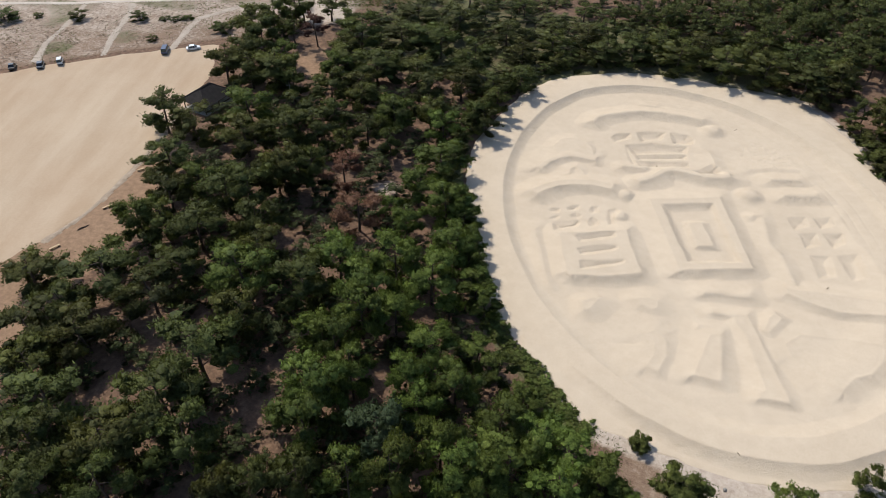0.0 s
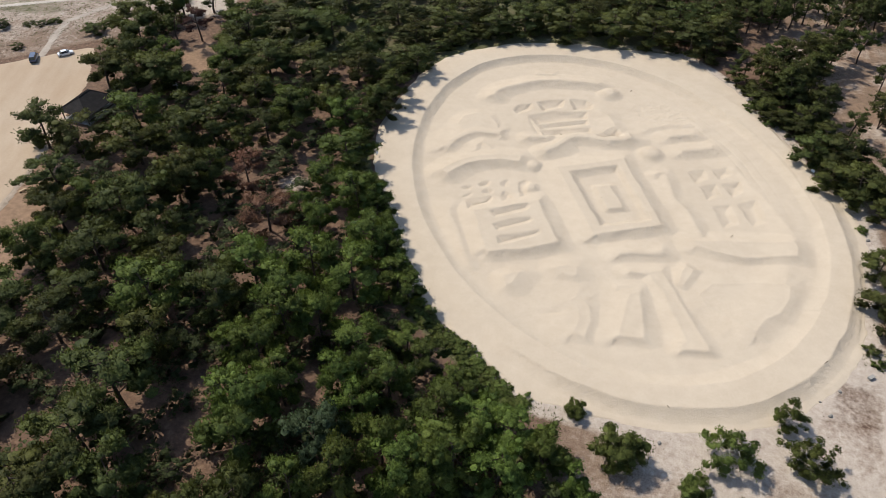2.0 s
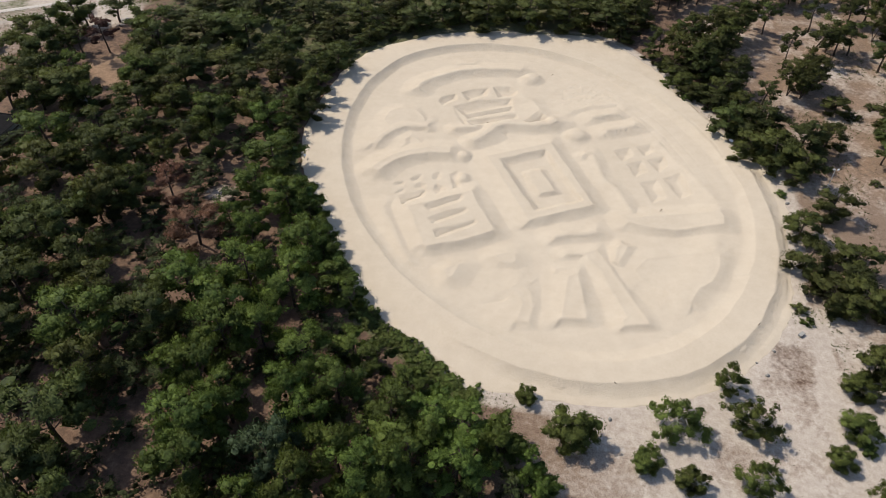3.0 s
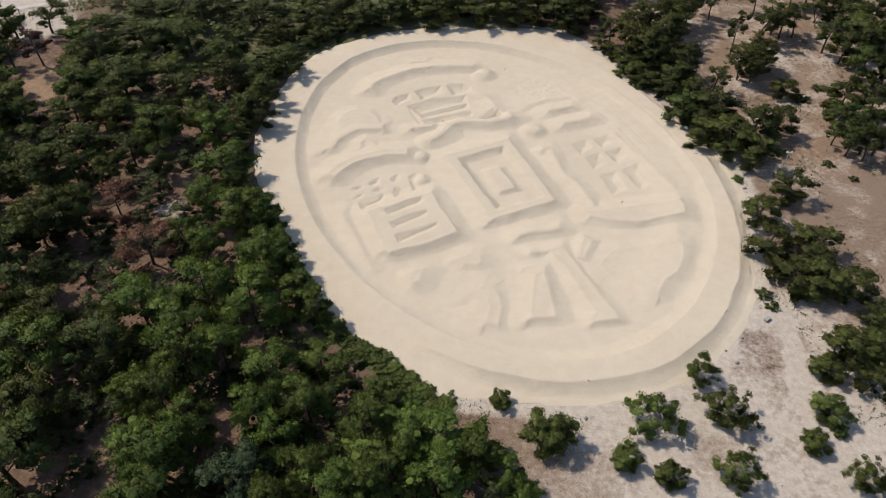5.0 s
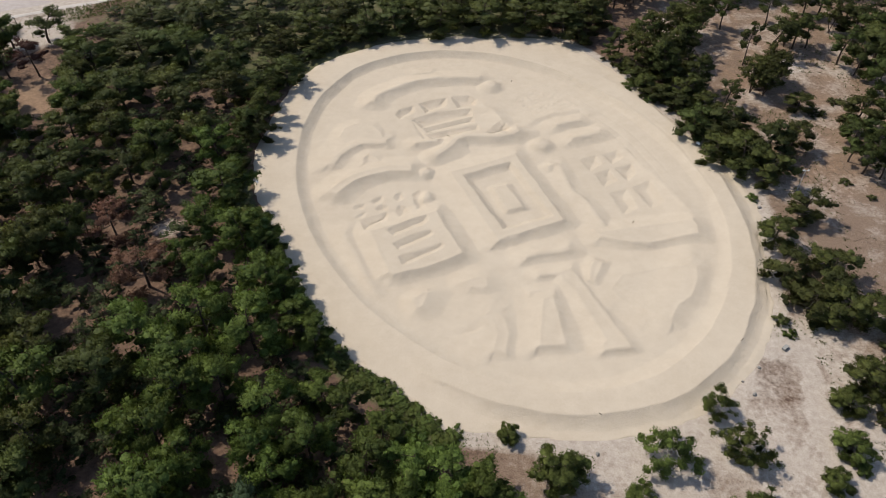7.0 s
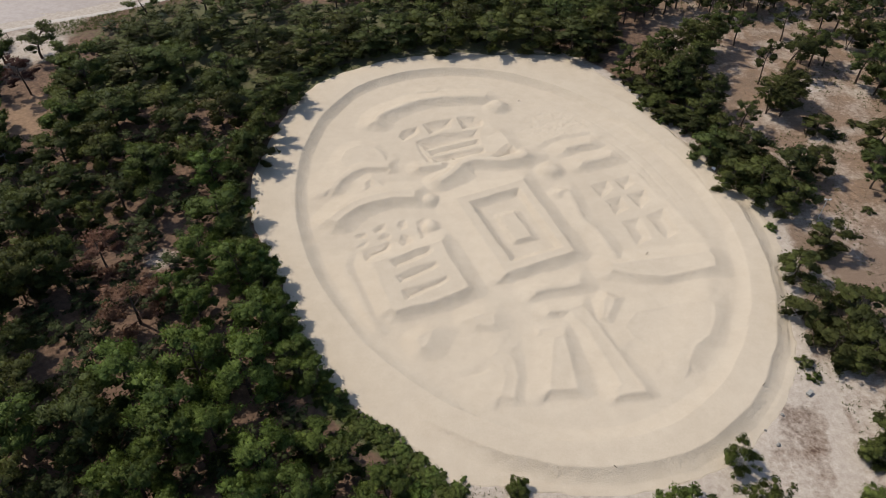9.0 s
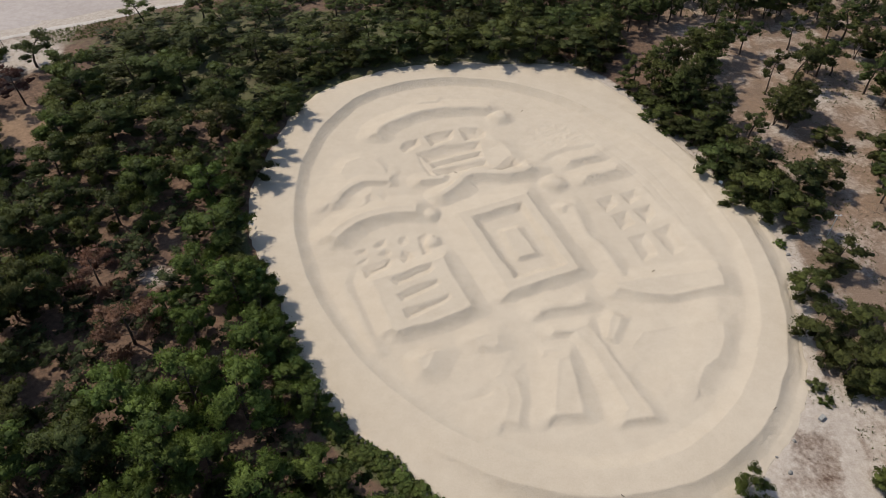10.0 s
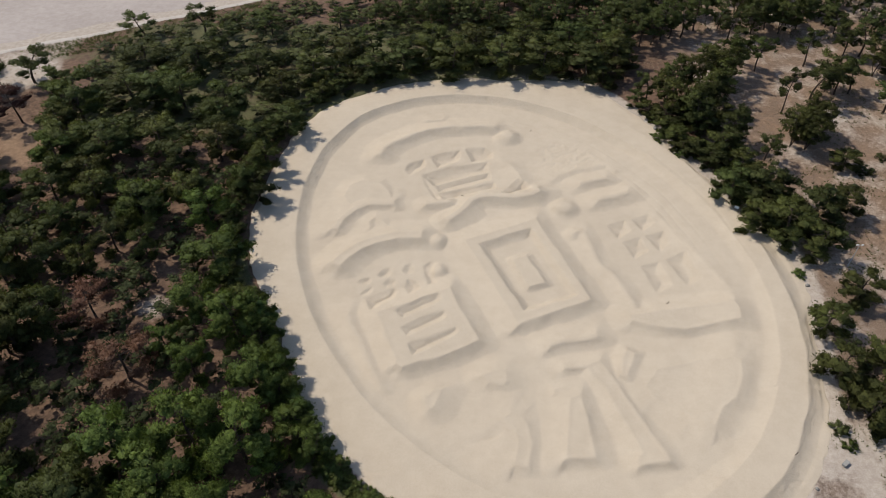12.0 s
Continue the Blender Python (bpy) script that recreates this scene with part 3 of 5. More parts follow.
    r.block([(33.6, 99.6), (41.3, 101.4), (47.3, 102.0), (48.3, 101.0), (47.8, 97.8), (45.4, 93.3), (42.8, 91.4), (40.5, 87.8), (37.0, 89.6), (31.8, 93.0), (30.7, 95.9)], 0.47, 2.6, 9)
    r.block([(-6.8, 92.5), (-5.1, 94.3), (-3.3, 94.9), (-3.9, 93.0), (-4.8, 90.8), (-5.9, 90.3)], 0.57, 3.3, 2.6)
    r.block([(3.0, 97.6), (5.7, 98.8), (7.5, 98.5), (7.8, 96.5), (7.0, 95.7), (4.7, 96.2)], 0.52, 2.7, 3.5)
    r.dig()
    r.block([(9.7, 125.8), (12.9, 126.7), (16.1, 119.3), (12.7, 118.1)], 0.54, 1.7, 1.6)
    r.settle()
    # The rim, with its inner bank all round and its outer bank towards the south-east.
    dx, dy = gx - MID[0], gy - MID[1]
    a, b = dx * UP[0] + dy * UP[1], dx * UP[1] - dy * UP[0]
    e = np.sqrt((a / 58.7) ** 2 + (b / 42.8) ** 2)
    away = np.maximum(np.hypot(dx, dy), 1.0)
    turn = np.degrees(np.arctan2(dy, dx)) % 360
    brow = np.interp(turn, [0, 70, 98, 108, 122, 130, 150, 180, 225, 270, 285, 300, 318, 333, 350, 360], [1, -1, -1.6, -1.2, 0.1, 1.0, 0.6, 0.4, 0.3, 0.8, 0.3, -0.2, -0.5, 0.7, 1.0, 1.0])
    wander = 0.25 * lattice(gx, gy, 4, 23)
    outer = (e - 1) * away / np.maximum(e, 0.05) + wander
    d = outer - brow + 1.5
    foot = 0.35 * smooth01((dx * 0.35 - dy * 0.94) / away / 0.9) + 0.15 * smooth01((dx * 0.5 + dy * 0.87) / away)
    foot = np.maximum(foot, 0.5 * smooth01((dx * 0.95 - dy * 0.3) / away / 0.9))
    top = 0.88 + 0.4 * smooth01(dy / away)
    r.h = r.h * (1 - bank((d + 3) / 3)) + foot * smooth01((d + 14) / 9) + (top - foot) * bank((d + 1.2) / 2.7)
    out = smooth01((0.25 + (dx * 0.90 - dy * 0.44) / away) / 0.6)
    drop = (1 - bank(1 - (outer - 4.9) / 2.8)) * out
    r.h = r.h * (1 - drop) + (level(gx, gy) + 0.06) * drop
    far = smooth01((outer - 3.0) / 6.0) * (1 - out)
    r.h = r.h * (1 - far) + (level(gx, gy) + 0.08) * far
    # Disturbed, cloddy sand and faint raked tracks inside the rim to the north-east.
    stir = smooth01(1.4 - 1.4 * np.hypot((gx - 24.5) / 13, (gy - 159.5) / 9.5))
    r.h += stir * (0.05 * lattice(gx, gy, 1.9, 33) + 0.06 * lattice(gx, gy, 0.7, 34))
    track = smooth01(((dx * 0.6 + dy * 0.8) / away - 0.35) / 0.5)
    for gap in (-5.0, -7.4, -9.0, 2.2):
        r.h -= 0.045 * track * smooth01(1 - np.abs(d - gap + 0.4 * lattice(gx, gy, 9, 35)) / 0.55)
    # Slumped, trodden banks and a lightly uneven floor.
    gy_, gx_ = np.gradient(r.h, gy[0, 1] - gy[0, 0], axis=1), np.gradient(r.h, gx[1, 0] - gx[0, 0], axis=0)
    steep = np.clip(np.hypot(gx_, gy_), 0, 0.6)
    r.h += 0.02 * lattice(gx, gy, 1.6, 24) + 0.05 * lattice(gx, gy, 7.0, 25) + 0.03 * lattice(gx, gy, 3.3, 29)
    r.h += steep * (0.09 * lattice(gx, gy, 0.5, 26) * np.clip(lattice(gx, gy, 5.0, 31) + 0.4, 0, 1) + 0.05 * lattice(gx, gy, 1.1, 27))
    gap = edge_gap(gx, gy) + 0.5 * lattice(gx, gy, 2.2, 28)
    hem = smooth01((gap + 1.2) / 1.2)
    return r.h * (1 - hem) + (level(gx, gy) - 0.02 - 0.3 * smooth01(gap / 0.9)) * hem, gap, e, a, b


def build_coin():
    step = 0.25
    gx, gy = np.meshgrid(np.arange(-47, 71, step), np.arange(60, 197, step), indexing="ij")
    h, gap, e, a, b = coin_heights(gx, gy)
    nx, ny = gx.shape
    places = np.stack([gx, gy, h], -1).reshape(-1, 3)
    sx, sy = np.gradient(h, step, axis=0), np.gradient(h, step, axis=1)
    normals = np.stack([-sx, -sy, np.ones_like(h)], -1).reshape(-1, 3)
    normals /= np.linalg.norm(normals, axis=1, keepdims=True)
    index = np.arange(nx * ny).reshape(nx, ny)
    faces = np.stack([index[:-1, :-1], index[1:, :-1], index[1:, 1:], index[:-1, 1:]], -1).reshape(-1, 4)
    faces = faces[(gap.reshape(-1)[faces] < 1.0).all(1)]
    fx, fy, fe = (v.reshape(-1)[faces].mean(1) for v in (gx, gy, e))
    square = to_area(fx, fy, [(-0.6, 132.6), (17.0, 139.6), (27.4, 111.6), (8.6, 104.2)]) < 0
    turn = np.degrees(np.arctan2(fy - 121.5, fx - 13.0)) % 360
    sector = np.digitize(turn, [48, 134, 226, 304])
    group = np.where(fe > 0.93, 0, np.where(square, 1, 2 + sector % 4))
    coin = empty("sand_coin", pose(0, 0, 0), "giant oval coin of raked pale sand with raised characters", "sand sculpture")
    names = ["outer_rim", "square_hole", "character", "character", "character", "character"]
    for n, name in enumerate(names):
        some = faces[group == n]
        used, flat = np.unique(some, return_inverse=True)
        me = bpy.data.meshes.new(name)
        me.from_pydata(places[used].tolist(), [], flat.reshape(-1, 4).tolist())
        me.polygons.foreach_set("use_smooth", [True] * len(me.polygons))
        me.materials.append(SAND)
        me.normals_split_custom_set_from_vertices(normals[used].tolist())
        new(name, me).parent = coin


build_coin()


# ---- trees ----
def tube(points, radii, sides, verts, faces):
    """Adds a bent, tapered limb to the lists."""
    start = len(verts)
    for n, (p, r) in enumerate(zip(points, radii)):
        ahead = np.subtract(points[min(n + 1, len(points) - 1)], points[max(n - 1, 0)])
        ahead = ahead / (np.linalg.norm(ahead) + 1e-9)
        side = np.cross(ahead, (0.31, 0.95, 0.05))
        side /= np.linalg.norm(side) + 1e-9
        other = np.cross(ahead, side)
        for k in range(sides):
            t = 2 * math.pi * k / sides
            verts.append(np.asarray(p) + r * (math.cos(t) * side + math.sin(t) * other))
    for n in range(len(points) - 1):
        for k in range(sides):
            a, b = start + n * sides + k, start + n * sides + (k + 1) % sides
            faces.append((a, b, b + sides, a + sides))
    faces.append(tuple(start + (len(points) - 1) * sides + k for k in range(sides)))


def tufts(centres, size, rng, per, blade, core=(0.2, 0.4), shell_from=0.68, lift=0.7, stretch=0.0, middle=4.0):
    """Needle tufts over lumps of foliage, three slim leaves to a tuft, with the lumps' own shaded cores.
    Returns places, faces of three and the lumps' outward normals."""
    c, s = np.repeat(centres, per, axis=0), np.repeat(size, per)
    way = rng.normal(size=c.shape)
    way /= np.linalg.norm(way, axis=1, keepdims=True)
    way[:, 2] = np.where(way[:, 2] < -0.3, -way[:, 2], way[:, 2])
    put = way * (s * rng.uniform(shell_from, 1.0, len(s)))[:, None] * np.array([1, 1, 0.56])
    limb = c * (1, 1, 0) / (np.linalg.norm(c * (1, 1, 0), axis=1, keepdims=True) + 0.3)
    base = c + put + limb * (put * limb).sum(1, keepdims=True) * stretch
    dome = c - (0, 0, middle)
    dome = dome / (np.linalg.norm(dome, axis=1, keepdims=True) + 0.1)
    k = 2
    base, way, s, dome = np.repeat(base, k, axis=0), np.repeat(way, k, axis=0), np.repeat(s, k), np.repeat(dome, k, axis=0)
    point = way * 0.8 + rng.normal(size=base.shape) * 0.6
    point[:, 2] += lift
    point /= np.linalg.norm(point, axis=1, keepdims=True)
    side = np.cross(point, rng.normal(size=base.shape))
    side /= np.linalg.norm(side, axis=1, keepdims=True)
    length = (blade * rng.uniform(0.65, 1.3, len(s)))[:, None]
    wide = length * rng.uniform(0.34, 0.55, (len(s), 1))
    tri = np.stack([base - side * wide * 0.5, base + side * wide * 0.5, base + point * length], 1)
    out = way * 0.6 + dome * 0.9 + np.array([0, 0, 0.05]) + rng.normal(size=way.shape) * 0.22
    out /= np.linalg.norm(out, axis=1, keepdims=True)
    flip = (np.cross(tri[:, 1] - tri[:, 0], tri[:, 2] - tri[:, 0]) * out).sum(1) < 0
    tri[flip] = tri[flip][:, [1, 0, 2]]
    places, normals = [tri.reshape(-1, 3)], [np.repeat(out, 3, axis=0)]
    faces = [np.arange(len(tri) * 3).reshape(-1, 3)]
    g = (1 + 5**0.5) / 2
    ico = np.array([(-1, g, 0), (1, g, 0), (-1, -g, 0), (1, -g, 0), (0, -1, g), (0, 1, g), (0, -1, -g), (0, 1, -g), (g, 0, -1), (g, 0, 1), (-g, 0, -1), (-g, 0, 1)]) / 1.9
    sides = np.array([(0, 11, 5), (0, 5, 1), (0, 1, 7), (0, 7, 10), (0, 10, 11), (1, 5, 9), (5, 11, 4), (11, 10, 2), (10, 7, 6), (7, 1, 8),
                      (3, 9, 4), (3, 4, 2), (3, 2, 6), (3, 6, 8), (3, 8, 9), (4, 9, 5), (2, 4, 11), (6, 2, 10), (8, 6, 7), (9, 8, 1)])
    at = len(tri) * 3
    for p, r in zip(centres, size):
        bumpy = ico * rng.uniform(core[0], core[1], (12, 1)) * r * np.array([1, 1, 0.56])
        places.append(p + bumpy)
        up = p - (0, 0, middle)
        normals.append(ico * 0.6 + 0.9 * up / (np.linalg.norm(up) + 0.1) + rng.normal(size=ico.shape) * 0.2)
        faces.append(sides + at)
        at += 12
    return np.concatenate(places), np.concatenate(faces), np.concatenate(normals)


def make_tree(name, label, category, seed, height, reach, pads, per, needles, bark=None, low=0.35, shape=1.0, lean=0.06,
              blade=0.6, pad=1.1, group="", limbs=9, stems=1, inner=0.35, branch=1.0, core=(0.2, 0.4), shell_from=0.68, bow=0.12, stretch=0.0):
    """A tree or bush with a bent trunk, limbs that carry the pads of needles, and a gappy crown."""
    bark = bark or BARK
    rng = np.random.RandomState(seed)
    root = empty(name, pose(0, 0, -60), label, category, group)
    tv, tf = [], []
    centres, sizes = [], []
    for stem in range(stems):
        bend = rng.uniform(-1, 1, 2) * lean * height + (rng.uniform(-1, 1, 2) * reach * 0.45 if stems > 1 else 0)
        zs = np.linspace(0, 1, 6)
        axis = [np.array([bend[0] * z**1.4 + bow * math.sin(5 * z + seed), bend[1] * z**1.4 + bow * math.cos(4 * z + seed), z * height * 0.93 - 0.15]) for z in zs]
        thick = 0.021 * height / stems**0.5
        tube(axis, [thick * (1.25 - 1.05 * z) for z in zs], 6, tv, tf)
        tips = []
        for n in range(limbs):
            u = low + (0.97 - low) * (n + rng.uniform(0, 0.7)) / limbs
            angle = n * 2.4 + rng.uniform(-0.5, 0.5)
            v = (u - low) / (1 - low)
            span = reach * ((1 - v**2.2) ** 0.5 * 0.95 + 0.12) * rng.uniform(0.7, 1.08) * (0.75 + 0.25 * min(1, v * 3 * shape)) / stems**0.35
            root_at = np.array([np.interp(u, zs, [p[k] for p in axis]) for k in range(3)])
            rise = height * 0.07 * rng.uniform(0.3, 1.5)
            tip = root_at + (math.cos(angle) * span, math.sin(angle) * span, rise)
            mid = (root_at + tip) / 2 + (rng.uniform(-0.3, 0.3), rng.uniform(-0.3, 0.3), -rise * 0.25)
            tube([root_at, mid, tip], [thick * 0.42 * branch, thick * 0.28 * branch, thick * 0.1 * branch], 4, tv, tf)
            tips.append((root_at, mid, tip))
        for n in range(pads // stems):
            a, m, t = tips[n % len(tips)]
            s = inner + (1 - inner) * math.sqrt(rng.uniform(0, 1))
            p = m + (t - m) * (s * 2 - 1) if s > 0.5 else a + (m - a) * s * 2
            p = p + rng.normal(size=3) * (0.11 * reach, 0.11 * reach, 0.03 * height)
            centres.append(p)
            sizes.append(pad * rng.uniform(0.5, 1.25))
        centres.append(axis[-1] + (0, 0, 0.1))
        sizes.append(pad * 0.8)
    mesh_object("trunk", tv, tf, bark, root)
    places, faces, normals = tufts(np.array(centres), np.array(sizes), rng, per, blade, core, shell_from, stretch=stretch, middle=height * 0.45)
    me = bpy.data.meshes.new("crown")
    me.from_pydata(places.tolist(), [], faces.tolist())
    me.materials.append(needles)
    me.polygons.foreach_set("use_smooth", [True] * len(me.polygons))
    me.normals_split_custom_set_from_vertices(normals.tolist())
    new("crown", me).parent = root
    return root, height, reach


def pine(seed, label, needles=PINE, height=10.0, reach=4.6, pads=156, per=20, pad=1.0, blade=0.38, low=0.16, core=(0.46, 0.72), **more):
    return make_tree("pine_tree", label, "tree", seed, height, reach, pads, per, needles, group="pine trees", pad=pad, blade=blade, low=low, core=core, stretch=0.25, shell_from=0.7, **more)


FULL = [pine(s, "dark green Japanese pine with a dense layered crown") for s in (1, 2)]
FULL += [pine(s, "olive green pine with a dense uneven crown", OLIVE) for s in (3, 34)]
FULL += [pine(s, "dark green pine with a broad uneven crown", reach=5.2, pads=180, low=0.16) for s in (4, 5)]
FRESH = [pine(s, "fresh green pine with a full rounded crown", BRIGHT, pads=168, reach=4.8, low=0.12) for s in (6, 7, 8)]
BLUISH = [pine(9, "bluish green pine with a dense crown", BLUE)]
THICK = [pine(s, "thick dark green pine branched down to the ground", PINE if s == 30 else OLIVE, pads=140, low=0.06, limbs=13) for s in (30, 31, 33)]
OPEN = [pine(s, "slender leaning pine with a bare trunk and open crown", pads=84, low=0.42, lean=0.2, reach=3.9, pad=0.72, height=10.5, bow=0.4) for s in (10, 11, 12)]
GROUP = [pine(s, "spreading pine with several bare leaning stems", OLIVE if s == 41 else PINE, pads=130, low=0.4, lean=0.14, reach=4.8, pad=0.76, height=10.5, limbs=8, stems=2 + s % 2, bow=0.35) for s in (40, 41)]
LIGHT = [pine(s, "green pine standing among others in the wood", pads=36, per=11, blade=0.6, pad=1.45, core=(0.36, 0.62)) for s in (13, 14, 15)]
DEAD_PINE = [pine(s, "dead pine with withered rust-brown needles", BROWN, pads=130, per=26, low=0.12, blade=0.36, pad=0.75, core=(0.3, 0.5)) for s in (16, 17)]
RED_PINE = [pine(18, "small pine with dark red withered needles", RED, pads=70, low=0.5, lean=0.28, pad=0.8)]
ROUND = [make_tree("pine_bush", "dense rounded young pine on bare sand", "bush", s, 6.0, 3.0, 130, 40, SPRIG, low=0.03, blade=0.26,
                   pad=0.72, group="young pines", limbs=16, core=(0.5, 0.78), shell_from=0.72) for s in (19, 20)]
GNARLED = [make_tree("gnarled_pine", "low spreading pine with pale bare branches and bright tufts", "tree", s, 3.8, 4.6, 66, 56, SPRIG, GREY_BARK,
                     low=0.3, blade=0.25, pad=0.74, group="low spreading pines", limbs=6, stems=3, lean=0.16, inner=0.62, branch=4.5, core=(0.5, 0.75), shell_from=0.74) for s in (21, 22)]
SHRUB = [make_tree("shrub", "low leafy green shrub at the wood's edge", "shrub", s, 2.2, 1.9, 34, 26, m, low=0.06, blade=0.2, pad=0.56, group="shrubs", limbs=10, core=(0.5, 0.75))
         for s, m in ((23, BRIGHT), (24, PINE), (25, SCRUB))]
RICH = [pine(s, "bright green pine with a wide domed crown", LUSH, pads=190, reach=5.2, low=0.1, shape=1.15) for s in (34, 35)]
VERGE = [make_tree("shrub", "bright green creeping shrub on the coin's sandy edge", "shrub", s, 2.2, 1.9, 34, 26, SPRIG, low=0.06, blade=0.2, pad=0.6, group="creeping shrubs", limbs=10, core=(0.5, 0.75))
         for s in (26, 27)]

planted = []


def plant(kinds, x, y, h, r, rng, near=True):
    root, height, reach = kinds[rng.randint(len(kinds))]
    turn = Matrix.Rotation(rng.uniform(0, 6.283), 4, "Z")
    size = Matrix.Diagonal((r / reach, r / reach, h / height, 1))
    at = Matrix.Translation((x, y, ground_z(x, y) - 0.05))
    planted.append((x, y, r))
    return copy_thing(root, at @ turn @ size)


